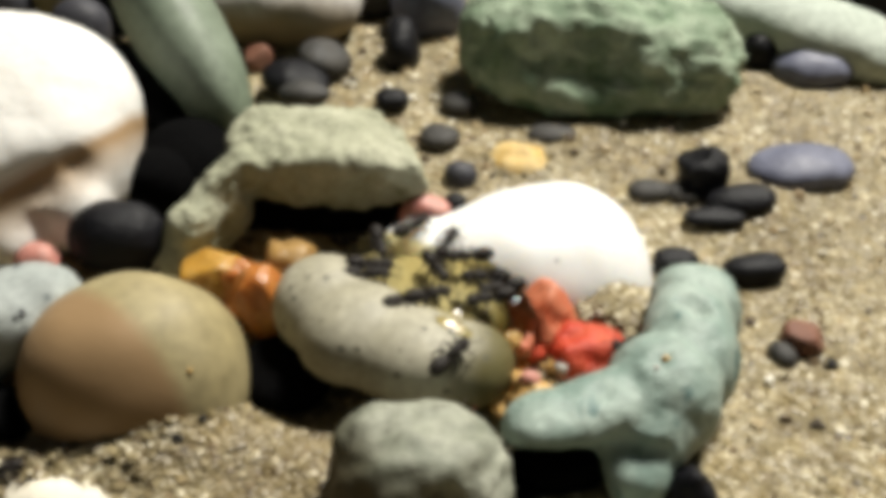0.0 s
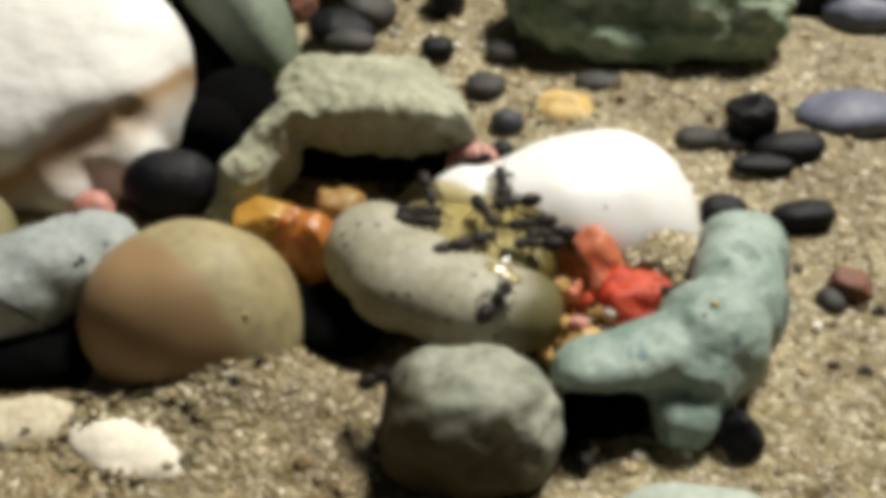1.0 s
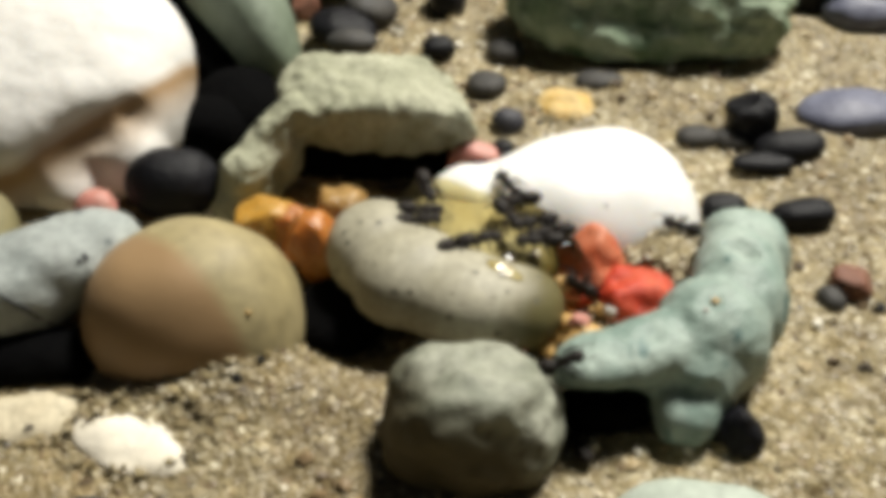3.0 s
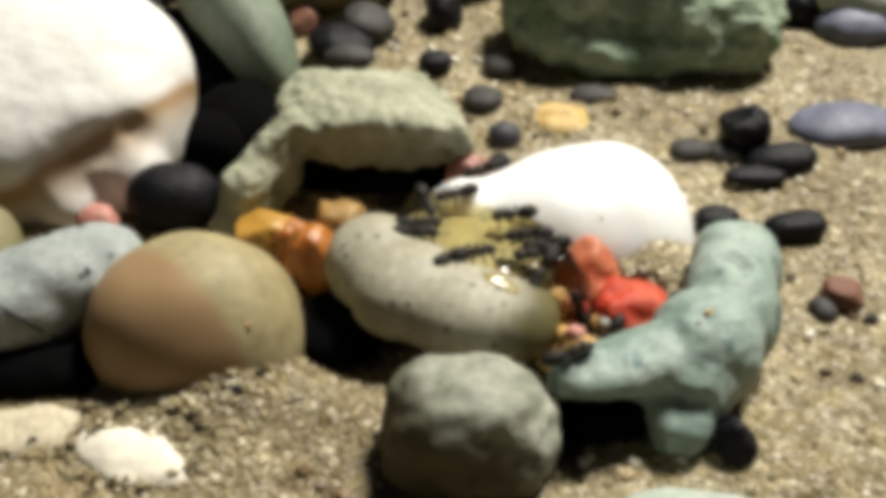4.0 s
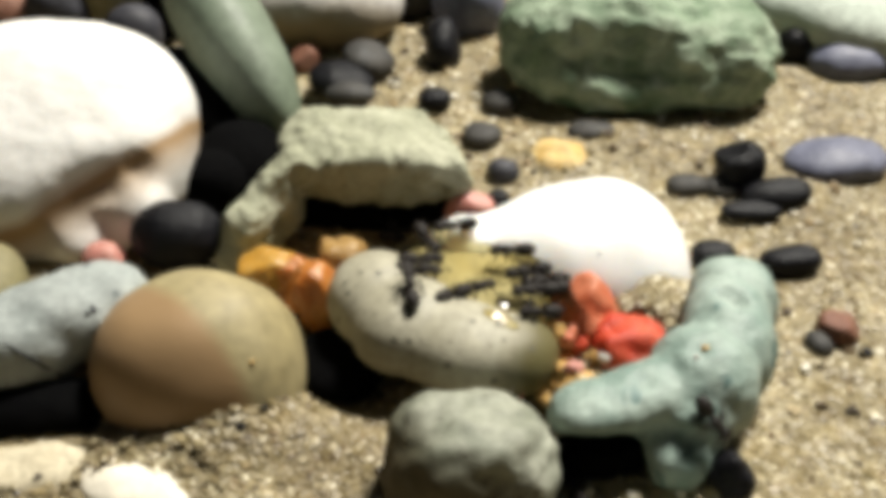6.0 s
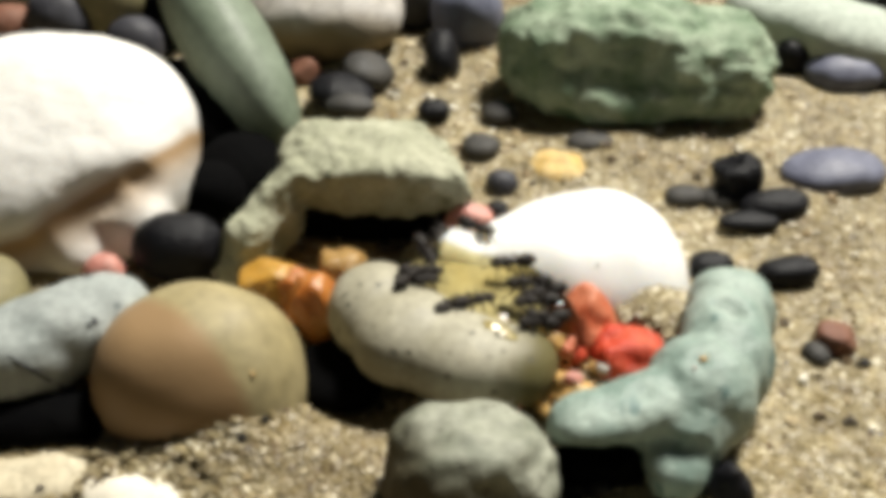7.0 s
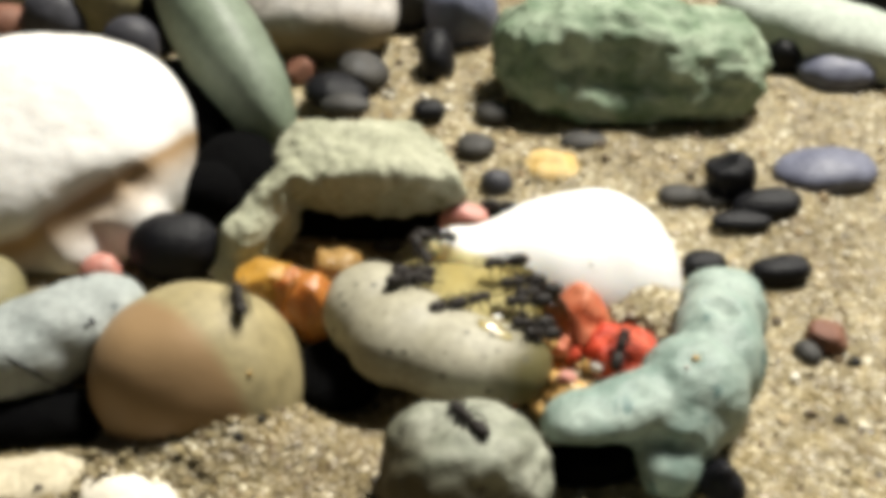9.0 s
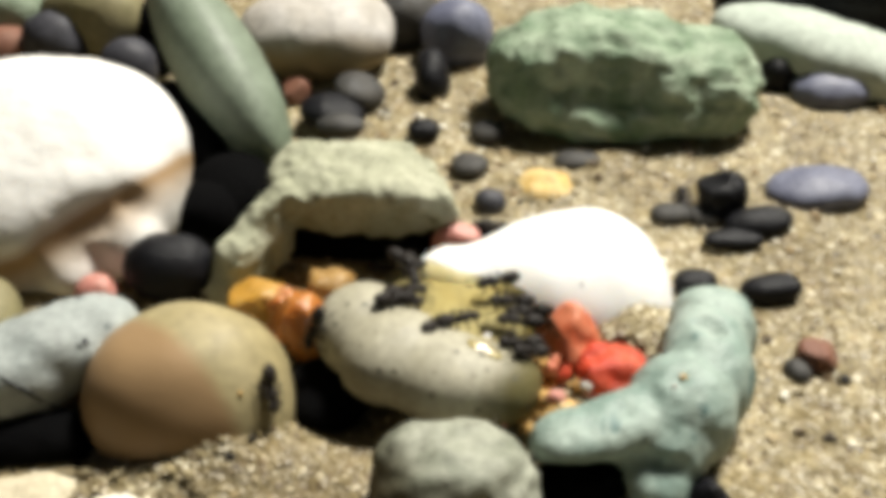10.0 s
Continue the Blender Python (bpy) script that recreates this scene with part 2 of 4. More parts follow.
def make_grains():
    """Loose coarse grains lying all over the sand bed."""
    rng = np.random.default_rng(5)
    bm = bmesh.new()
    bmesh.ops.create_icosphere(bm, subdivisions=1, radius=1.0)
    unit = np.array([v.co[:] for v in bm.verts])
    tris = np.array([[v.index for v in f.verts] for f in bm.faces])
    bm.free()
    centres = []
    step = 0.33
    for y in np.arange(-40, 72, step):
        half = 34 + (y + 40) * 0.42
        s = step * (1.0 if y < 20 else 1.25)
        for x in np.arange(-half, half, s):
            centres.append((x + rng.uniform(-0.19, 0.19), y + rng.uniform(-0.19, 0.19)))
    flat = len(centres)
    lift = [0.0] * flat
    for (cx, cy), (a, c) in SKIRTS:
        for _ in range(int(22 * (a + c))):
            w, k = rng.uniform(0, 6.283), rng.uniform(0.9, 1.12)
            centres.append((cx + a * k * math.cos(w), cy + c * k * math.sin(w)))
            lift.append(rng.uniform(0.1, 0.75) * (1.15 - k) * 4)
    centres = np.array(centres)
    n = len(centres)
    z = np.array([sand_height(x, y) for x, y in centres]) + np.array(lift)
    size = np.clip(rng.lognormal(-1.50, 0.32, n), 0.11, 0.46)
    shape = unit[None] * (1 + rng.uniform(-0.42, 0.42, (n, 12, 1)))
    shape = shape * (size[:, None] * rng.uniform(0.75, 1.3, (n, 3)) * np.array([1, 1, 0.5]))[:, None, :]
    a = rng.uniform(0, 6.283, n)
    c, s = np.cos(a)[:, None], np.sin(a)[:, None]
    x = shape[..., 0] * c - shape[..., 1] * s + centres[:, :1]
    y = shape[..., 0] * s + shape[..., 1] * c + centres[:, 1:]
    zz = shape[..., 2] + (z + size * rng.uniform(-0.4, 0.1, n))[:, None]
    verts = np.stack([x, y, zz], -1).reshape(-1, 3) * MM
    faces = (tris[None] + (np.arange(n) * 12)[:, None, None]).reshape(-1, 3)
    me = bpy.data.meshes.new("sand_grains")
    me.vertices.add(len(verts))
    me.vertices.foreach_set("co", verts.ravel())
    me.loops.add(faces.size)
    me.loops.foreach_set("vertex_index", faces.ravel())
    me.polygons.add(len(faces))
    me.polygons.foreach_set("loop_start", np.arange(0, faces.size, 3))
    me.polygons.foreach_set("use_smooth", np.zeros(len(faces), bool))
    me.update(calc_edges=True)
    me.materials.append(M_GRAINS)
    return tagged(new("sand_grains", me), "loose coarse grains of tan and cream sand", "sand grains", kind="stuff")


make_ground()


# ---- stones ----
def ball(centre, radii, turn=(0, 0, 0), power=2.0, sub=4):
    """Vertices and faces of a rounded block: power 2 is an ellipsoid, higher is boxier. Millimetres."""
    bm = bmesh.new()
    bmesh.ops.create_icosphere(bm, subdivisions=sub, radius=1.0)
    r = Euler([radians(a) for a in turn]).to_matrix()
    for v in bm.verts:
        n = v.co.normalized()
        k = (abs(n.x) ** power + abs(n.y) ** power + abs(n.z) ** power) ** (-1 / power)
        v.co = r @ Vector((n.x * k * radii[0], n.y * k * radii[1], n.z * k * radii[2])) + Vector(centre)
    return bm


def roughen(bm, lumps, lump_size, fine=0.0, fine_size=1.0, seed=0.0):
    """Uneven surface: lumps and fine are depths, the sizes those of the bumps, all in millimetres."""
    bm.normal_update()
    moves = []
    for v in bm.verts:
        p = v.co / lump_size + Vector((seed, seed * 1.7, -seed))
        d = lumps * noise.noise(p) + 0.5 * lumps * noise.noise(p * 2.1)
        if fine:
            q = v.co / fine_size + Vector((seed, 9, seed))
            d += fine * noise.noise(q) + 0.5 * fine * noise.noise(q * 2.3)
        moves.append(v.normal * d)
    for v, d in zip(bm.verts, moves):
        v.co += d


def chop(bm, planes):
    """Flatten the mesh against planes (point, outward normal), keeping a little of the roundness."""
    for point, way, *blend in planes:
        way = Vector(way).normalized()
        for v in bm.verts:
            over = (v.co - Vector(point)).dot(way)
            if over > 0:
                k = min(1.0, max(0.0, (v.co.x - blend[0]) / (blend[1] - blend[0]))) if blend else 1.0
                v.co -= way * over * 0.88 * k * k * (3 - 2 * k)


def dent(bm, hollows):
    """Press rounded hollows (point, radius, push) into the mesh."""
    for point, radius, push in hollows:
        for v in bm.verts:
            d = (v.co - Vector(point)).length / radius
            if d < 2.5:
                v.co += Vector(push) * math.exp(-d * d)


def finish(name, bm, material, centre, label, category="stone", group=""):
    """Link a bmesh in millimetres as a thing whose origin is centre."""
    for v in bm.verts:
        v.co = (v.co - Vector(centre)) * MM
    me = bpy.data.meshes.new(name)
    bm.to_mesh(me)
    bm.free()
    me.polygons.foreach_set("use_smooth", [True] * len(me.polygons))
    me.materials.append(material)
    ob = new(name, me)
    ob.location = Vector(centre) * MM
    return tagged(ob, label, category, group)


def teardrop(name, big, tip, dome, tail, material, label, seed=0.0):
    """A smooth dome with radii dome at big, drawn out to a thin tail of that radius at tip. Millimetres."""
    big, tip = Vector(big), Vector(tip)
    flat = tip - big
    reach, along = flat.xy.length, flat.xy.normalized()
    bm = bmesh.new()
    rings, spokes, rows = 90, 64, []
    for i in range(rings + 1):
        x = -dome[0] + (reach + dome[0]) * (0.5 - 0.5 * math.cos(math.pi * i / rings))
        d = max(0.0, x / reach)
        if x < 0:
            round_part = math.sqrt(max(0.0, 1 - (x / dome[0]) ** 2))
        else:
            round_part = max(0.0, 1 - (x / (0.80 * reach)) ** 1.8)
        tail_part = tail / dome[1] * math.sqrt(max(0.0, min(1.0, (1 - d) * 5))) * (1 if x > 0 else 0) * min(1.0, d * 3)
        r = (round_part ** 3 + tail_part ** 3) ** (1 / 3)
        lift = d * d * (3 - 2 * d)
        c = big + Vector((along.x * x, along.y * x, flat.z * lift))
        rows.append([bm.verts.new(c + Vector((-along.y, along.x, 0)) * (math.cos(w) * dome[1] * r) + Vector((0, 0, math.sin(w) * dome[2] * r)))
                     for w in np.arange(spokes) * 2 * math.pi / spokes])
    for a, c in zip(rows, rows[1:]):
        for k in range(spokes):
            bm.faces.new([a[k], c[k], c[(k + 1) % spokes], a[(k + 1) % spokes]])
    bmesh.ops.remove_doubles(bm, verts=bm.verts, dist=1e-3)
    bmesh.ops.recalc_face_normals(bm, faces=bm.faces)
    for _ in range(6):
        bmesh.ops.smooth_vert(bm, verts=bm.verts, factor=0.5, use_axis_x=True, use_axis_y=True, use_axis_z=True)
    roughen(bm, 0.15, 5.0, seed=seed)
    return finish(name, bm, material, big, label)


SKIRTS = []   # stones round which loose grains are banked


def stone(name, centre, radii, material, label, turn=(0, 0, 0), power=2.2, sub=4, lumps=0.3, lump_size=4.0, fine=0.0, fine_size=1.0,
          seed=0.0, planes=(), facets=0, hollows=(), category="stone", group=""):
    if centre[2] < 2.4 and centre[1] < 30:
        k = max(0.3, 1 - (centre[2] / radii[2]) ** 2) ** 0.5
        SKIRTS.append((centre[:2], (radii[0] * k, radii[1] * k)))
    bm = ball(centre, radii, turn, power, sub)
    chop(bm, planes)
    for _ in range(10 if planes else 0):
        bmesh.ops.smooth_vert(bm, verts=bm.verts, factor=0.5, use_axis_x=True, use_axis_y=True, use_axis_z=True)
    rng = random.Random(seed * 7 + 1)
    for _ in range(facets):   # broken faces
        way = Vector((rng.gauss(0, 1), rng.gauss(0, 1), rng.gauss(0, 1))).normalized()
        out = max((v.co - Vector(centre)).dot(way) for v in bm.verts)
        chop(bm, [(Vector(centre) + way * out * rng.uniform(0.68, 0.86), way)])
    dent(bm, hollows)
    roughen(bm, lumps, lump_size, fine, fine_size, seed)
    return finish(name, bm, material, centre, label, category, group)


def fused(name, blocks, material, label, centre, voxel=0.3, smooth=10, lumps=0.3, lump_size=4.0, fine=0.0, fine_size=1.0, seed=0.0, planes=(), hollows=()):
    """One stone grown together out of several rounded blocks (centre, radii, turn, power)."""
    me = bpy.data.meshes.new(name)
    whole = bmesh.new()
    for block in blocks:
        bm = ball(*block)
        bm.to_mesh(me)
        bm.free()
        whole.from_mesh(me)
    whole.to_mesh(me)
    whole.free()
    ob = new(name, me)
    re = ob.modifiers.new("remesh", "REMESH")
    re.mode, re.voxel_size = "VOXEL", voxel
    sm = ob.modifiers.new("smooth", "SMOOTH")
    sm.factor, sm.iterations = 0.5, smooth
    bpy.context.view_layer.update()
    done = ob.evaluated_get(bpy.context.evaluated_depsgraph_get()).to_mesh()
    bm = bmesh.new()
    bm.from_mesh(done)
    ob.to_mesh_clear()
    bpy.data.objects.remove(ob)
    chop(bm, planes)
    dent(bm, hollows)
    if planes:
        for _ in range(4):
            bmesh.ops.smooth_vert(bm, verts=bm.verts, factor=0.5, use_axis_x=True, use_axis_y=True, use_axis_z=True)
    roughen(bm, lumps, lump_size, fine, fine_size, seed)
    return finish(name, bm, material, centre, label)


fused("white_rock", [((-34.6, 5.5, 6.5), (12.6, 11.5, 6.5), (28, 3, 0), 2.5), ((-36.0, 7.0, 4.0), (10.0, 8.0, 5.0), (0, 0, 0), 2.4), ((-26.2, -0.9, 3.4), (3.2, 3.2, 3.4), (0, 0, 0), 2.2),
                     ((-31.6, -3.4, 2.4), (3.2, 2.2, 2.4), (0, 0, 0), 2.2)],
      M_WHITE_ROCK, "large white marble rock with a hollow brownish underside", (-33.14, 3.72, 6.00), 0.35, 16, 0.16, 5.0, 0.06, 1.6, 2.0,
      hollows=[((-31.5, -5.0, 5.4), 2.2, (-0.2, 1.2, -0.3)), ((-29.3, -4.1, 6.4), 2.3, (-0.3, 1.3, -0.4)), ((-27.5, -3.0, 7.0), 2.3, (-0.4, 1.3, -0.5)), ((-25.4, -1.3, 7.6), 1.6, (-0.5, 0.9, -0.4)),
               ((-28.6, -4.4, 3.4), 1.7, (-0.2, 1.3, 0.0)), ((-34.6, -5.6, 3.0), 2.4, (0.0, 1.3, 0.0))])
stone("olive_stone", (-35.72, -11.94, 3.00), (3.4, 4.5, 3.6), M_OLIVE, "small smooth olive stone beside the white rock", seed=4)
blue_stone = fused("blue_grey_stone", [((-26.48, -15.09, 4.20), (4.8, 3.6, 3.2), (0, -12, 10), 2.3), ((-28.70, -16.91, 4.20), (5.5, 3.6, 3.2), (0, -10, 10), 2.3), ((-31.13, -18.23, 3.60), (6.0, 3.8, 3.2), (0, -8, 10), 2.3)], M_BLUE,
      "blue-grey speckled stone with a dark crack", (-28.38, -17.44, 4.00), 0.3, 12, 0.3, 4.0, 0.05, 1.0, 5.0)
stone("pink_pebble", (-27.71, -7.06, 2.20), (1.9, 1.6, 1.8), M_PINK, "small pink pebble beside the white rock", facets=5, seed=6, category="pebble")
stone("black_pebble", (-22.12, -4.21, 3.00), (3.7, 2.9, 2.9), M_BLACK, "large rounded black pebble on the sand", seed=7, category="pebble")
stone("black_pebble", (-21.00, 4.51, 2.50), (3.6, 3.0, 3.0), M_CREVICE_SHADE, "rounded black pebble in the shade", seed=8, category="pebble")
stone("sage_green_stone", (-22.2, 24.0, 8.0), (14.0, 4.5, 7.0), M_LEAF, "long smooth sage green stone leaning between rocks", turn=(22, 24, -56), power=2.05, sub=5,
      lumps=0.2, lump_size=9, seed=9)
stone("tan_stone", (-17.83, -18.83, 0.90), (7.8, 6.5, 8.0), M_TAN, "smooth olive-tan stone with a brown end, sunk in sand", turn=(0, 8, 0), power=2.2, sub=5,
      lumps=0.3, lump_size=7, seed=10)
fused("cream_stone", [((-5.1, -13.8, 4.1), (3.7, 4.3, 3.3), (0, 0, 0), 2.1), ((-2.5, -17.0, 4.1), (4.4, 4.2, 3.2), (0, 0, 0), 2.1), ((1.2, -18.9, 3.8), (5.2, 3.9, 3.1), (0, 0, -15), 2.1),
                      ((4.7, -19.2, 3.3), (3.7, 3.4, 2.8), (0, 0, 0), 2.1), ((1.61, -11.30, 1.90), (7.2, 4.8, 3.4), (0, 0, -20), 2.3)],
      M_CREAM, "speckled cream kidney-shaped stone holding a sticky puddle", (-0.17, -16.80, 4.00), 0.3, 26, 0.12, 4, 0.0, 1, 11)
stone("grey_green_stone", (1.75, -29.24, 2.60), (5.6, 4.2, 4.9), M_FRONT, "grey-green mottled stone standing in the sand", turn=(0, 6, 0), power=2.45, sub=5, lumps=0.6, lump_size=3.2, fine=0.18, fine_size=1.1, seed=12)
fused("teal_stone", [((21.59, -14.16, 4.20), (3.3, 3.3, 3.3), (0, 0, 0), 2.4), ((20.31, -18.60, 4.20), (3.3, 5.2, 3.7), (0, 0, -8), 2.4), ((17.72, -22.78, 4.00), (3.6, 4.0, 3.9), (0, 0, 10), 2.4),
                     ((16.3, -25.0, 3.00), (3.2, 3.0, 3.4), (0, 0, 0), 2.4), ((15.4, -27.3, 1.9), (2.3, 2.5, 2.1), (0, 0, 0), 2.4), ((16.0, -26.3, 3.3), (2.6, 2.3, 2.4), (0, 0, 0), 2.4),
                     ((13.4, -25.1, 4.3), (5.4, 2.7, 2.5), (0, -2, 20), 2.7), ((9.9, -26.3, 4.2), (3.0, 2.5, 2.4), (0, 0, 15), 2.7), ((12.5, -24.2, 1.8), (4.6, 2.2, 2.4), (0, 0, 20), 2.4)],
      M_TEAL, "bent teal-green stone with smooth pitted surface", (17.37, -21.69, 3.50), 0.25, 20, 0.17, 2.6, 0.06, 0.9, 13,
      planes=[((11.0, -28.2, 4.9), (0.0, -0.74, -0.67), 14.0, 12.4)],
      hollows=[((13.9, -27.7, 4.1), 1.0, (0, 0.6, 0.2)), ((15.2, -28.2, 4.1), 1.0, (0, 0.8, 0.2)), ((16.6, -28.0, 3.9), 1.0, (-0.1, 0.7, 0.1)), ((20.5, -18.3, 7.9), 0.75, (0, 0, -1.1)), ((19.6, -17.4, 7.9), 0.6, (0, 0, -0.8)), ((17.0, -23.6, 7.6), 0.7, (0, 0, -0.3)), ((13.2, -25.6, 6.8), 0.9, (0, 0, -0.35))])
teardrop("white_quartz_stone", (14.03, -3.65, -0.30), (-1.3, -7.4, 4.50), (6.4, 9.0, 6.9), 2.9, M_EGG, "smooth white quartz stone tapering to a tip", 14)
fused("pale_green_slab", [((-5.60, 3.60, 5.70), (8.2, 4.3, 2.9), (8, 4, -3), 4.0), ((-12.66, -0.40, 5.80), (2.6, 3.2, 2.4), (10, -40, 0), 2.6), ((-14.12, -1.76, 4.30), (2.4, 2.8, 3.2), (0, 24, 0), 2.4),
                          ((-15.99, -3.23, 2.60), (2.4, 3.0, 3.6), (0, 20, 0), 2.4), ((-16.6, -4.6, 1.2), (2.6, 2.2, 2.0), (0, 0, 0), 2.4), ((-13.9, -3.0, 2.4), (2.0, 2.2, 3.0), (0, 10, 0), 2.4), ((-5.97, 8.3, 4.00), (6.6, 2.4, 4.0), (0, 0, 0), 2.6), ((-10.8, 4.6, 6.4), (3.4, 3.8, 2.7), (8, -6, 0), 3.0)],
      M_SLAB, "pale green slab propped on one rough leg", (-7.13, 2.78, 6.00), 0.22, 9, 0.6, 3.4, 0.24, 1.2, 15,
      planes=[((-0.50, 5.70, 8.00), (0.88, 0.42, 0.1)), ((-14.2, 5.2, 8.80), (-0.6, 0.75, 0.25)), ((-5.0, -0.40, 7.80), (0.02, -0.95, -0.31), -16.5, -11.0)])
stone("red_stone", (14.1, -15.9, 0.8), (3.2, 2.7, 2.7), M_RED, "glossy red stone half buried in sand", power=2.3, lumps=0.5, lump_size=2.0, fine=0.2, fine_size=0.8, facets=4, seed=16)
stone("red_stone", (10.7, -12.6, 1.20), (3.3, 2.7, 4.3), M_CORAL, "narrow orange-red stone against the white one", turn=(-8, 6, 0), power=1.35, lumps=0.5, lump_size=2, fine=0.1, fine_size=0.8, facets=2, seed=17)
stone("pink_pebble", (2.3, 0.15, 2.1), (2.3, 1.5, 2.4), M_PINK, "small coral pink pebble behind the slab", facets=5, seed=18, category="pebble")
stone("orange_pebble", (-14.26, -8.01, 2.00), (2.6, 2.2, 1.8), M_YELLOW_ORANGE, "small yellow-orange pebble under the slab", power=2.4, lumps=0.35, lump_size=2.0, fine=0.1, fine_size=0.8, facets=5, seed=19, category="pebble")
stone("orange_pebble", (-9.99, -12.15, 2.60), (2.2, 2.4, 3.2), M_ORANGE, "small wet orange pebble beside the cream stone", turn=(0, -15, 0), power=2.4, lumps=0.35, lump_size=2.0, fine=0.1, fine_size=0.8, facets=5, seed=20, category="pebble")
stone("orange_pebble", (-11.85, -8.90, 2.00), (1.6, 1.8, 1.8), M_ORANGE, "small wet orange pebble in a crevice", power=2.8, lumps=0.6, lump_size=1.2, fine=0.2, fine_size=0.6, facets=7, seed=71, category="pebble")
stone("orange_pebble", (-8.57, -6.27, 1.90), (2.6, 2.2, 2.0), M_SHADED_AMBER, "small amber pebble behind the cream stone", lumps=0.5, lump_size=2, facets=7, seed=21, category="pebble")
stone("amber_pebble", (8.9, -21.5, 1.60), (2.4, 2.0, 2.3), M_AMBER, "small amber pebble beside the cream stone", power=2.6, lumps=0.6, lump_size=1.6, fine=0.15, fine_size=0.6, facets=7, seed=22, category="pebble")
stone("green_rock", (20.52, 28.58, 4.30), (14.8, 9.0, 6.6), M_GREEN, "large rough green rock lying on the sand", turn=(0, 3, -4), power=2.5, sub=6, lumps=0.8, lump_size=7,
      fine=0.5, fine_size=1.9, seed=23,
      planes=[((18.21, 16.57, 4.60), (0.05, -0.64, -0.76))], hollows=[((17.03, 20.43, 7.60), 3.2, (0, 2.2, -1.6)), ((20.82, 20.32, 6.40), 2.6, (0, 1.6, -0.8)), ((12.98, 21.58, 6.40), 2.4, (0, 1.0, -0.6)), ((27.13, 21.01, 7.00), 2.4, (0, 0.9, -0.8))])
stone("pale_stone", (-13.96, 41.78, 4.00), (9.2, 7.5, 5.0), M_PALE, "pale cream rounded stone with a sandy underside", seed=24, sub=5, lumps=0.6, lump_size=7)
stone("black_pebble", (-0.26, 34.58, 1.5), (2.1, 3.6, 3.2), M_BLACK, "upright oval black pebble on sand", seed=25, category="pebble", group="dark pebbles on the sand")
stone("black_pebble", (-8.46, 31.33, 1.50), (3.0, 3.0, 1.6), M_GREY, "flat dark grey pebble on sand", turn=(0, 15, 0), seed=26, category="pebble", group="dark pebbles on the sand")
stone("black_pebble", (-11.03, 26.24, 1.50), (3.6, 3.0, 1.7), M_BLACK, "flat black pebble lying on sand", turn=(0, 10, 0), seed=27, category="pebble", group="dark pebbles on the sand")
stone("grey_pebble", (-9.67, 22.16, 2.20), (2.6, 1.6, 1.0), M_GREY, "small flat brown-grey pebble", seed=28, category="pebble", group="dark pebbles on the sand")
stone("black_pebble", (-1.14, 23.13, 1.00), (1.8, 1.6, 1.1), M_BLACK, "small black pebble lying on sand", seed=29, category="pebble", group="dark pebbles on the sand")
stone("grey_pebble", (3.75, 16.05, 0.90), (2.0, 2.0, 1.0), M_GREY, "small dark grey pebble on sand", seed=30, category="pebble", group="dark pebbles on the sand")
stone("grey_pebble", (5.74, 23.06, 0.70), (1.8, 1.8, 1.0), M_GREY, "small dark grey pebble on sand", seed=31, category="pebble", group="dark pebbles on the sand")
stone("black_pebble", (5.42, 8.93, 0.8), (1.6, 1.6, 1.5), M_DARK_SLATE, "small round slate pebble on sand", seed=32, category="pebble", group="dark pebbles on the sand")
stone("black_pebble", (4.95, 4.14, 1.20), (1.0, 1.0, 0.9), M_BLACK, "tiny black pebble on the sand", sub=3, seed=33, category="pebble", group="dark pebbles on the sand")
stone("grey_pebble", (14.73, 17.51, 0.50), (2.3, 1.6, 0.8), M_GREY, "flat dark pebble sunk in sand", seed=34, category="pebble", group="dark pebbles on the sand")
stone("yellow_pebble", (11.21, 13.10, -0.1), (3.2, 3.2, 1.2), M_YELLOW, "yellow pebble half buried in sand", lumps=0.7, lump_size=2, seed=35, category="pebble")
stone("black_pebble", (27.56, 8.97, 2.00), (2.3, 2.4, 2.3), M_BLACK, "angular black pebble on the sand", power=2.4, lumps=0.35, lump_size=2, facets=4, seed=36, category="pebble", group="dark pebbles on the sand")
stone("black_pebble", (30.48, 5.54, 0.8), (3.1, 1.9, 1.3), M_BLACK, "flat black pebble lying on sand", turn=(0, -6, 0), seed=37, category="pebble", group="dark pebbles on the sand")
stone("black_pebble", (27.53, 3.19, 0.60), (2.8, 1.3, 0.9), M_BLACK, "thin black pebble half buried", seed=38, category="pebble", group="dark pebbles on the sand")
stone("grey_pebble", (22.70, 7.70, 0.60), (2.1, 1.6, 0.9), M_GREY, "brownish grey pebble half buried", seed=39, category="pebble", group="dark pebbles on the sand")
stone("grey_pebble", (25.91, 7.17, 0.50), (1.8, 1.6, 0.9), M_GREY, "grey pebble half buried in sand", seed=40, category="pebble", group="dark pebbles on the sand")
stone("black_pebble", (39.83, 35.31, 1.5), (2.4, 2.4, 2.6), M_BLACK, "round black pebble on the sand", seed=41, category="pebble", group="dark pebbles on the sand")
stone("slate_pebble", (44.90, 32.45, 1.0), (4.5, 3.5, 2.0), M_SLATE, "slate blue pebble lying on sand", seed=42, category="pebble", group="dark pebbles on the sand")
stone("slate_pebble", (37.54, 11.48, 0.75), (5.0, 3.4, 1.8), M_SLATE, "flat slate blue pebble on sand", turn=(0, -5, 4), seed=43, category="pebble", group="dark pebbles on the sand")
stone("black_pebble", (29.05, -4.56, 0.75), (2.6, 1.5, 1.2), M_BLACK, "long black pebble beside the teal stone", turn=(0, -6, 0), power=2.6, seed=44, category="pebble", group="dark pebbles on the sand")
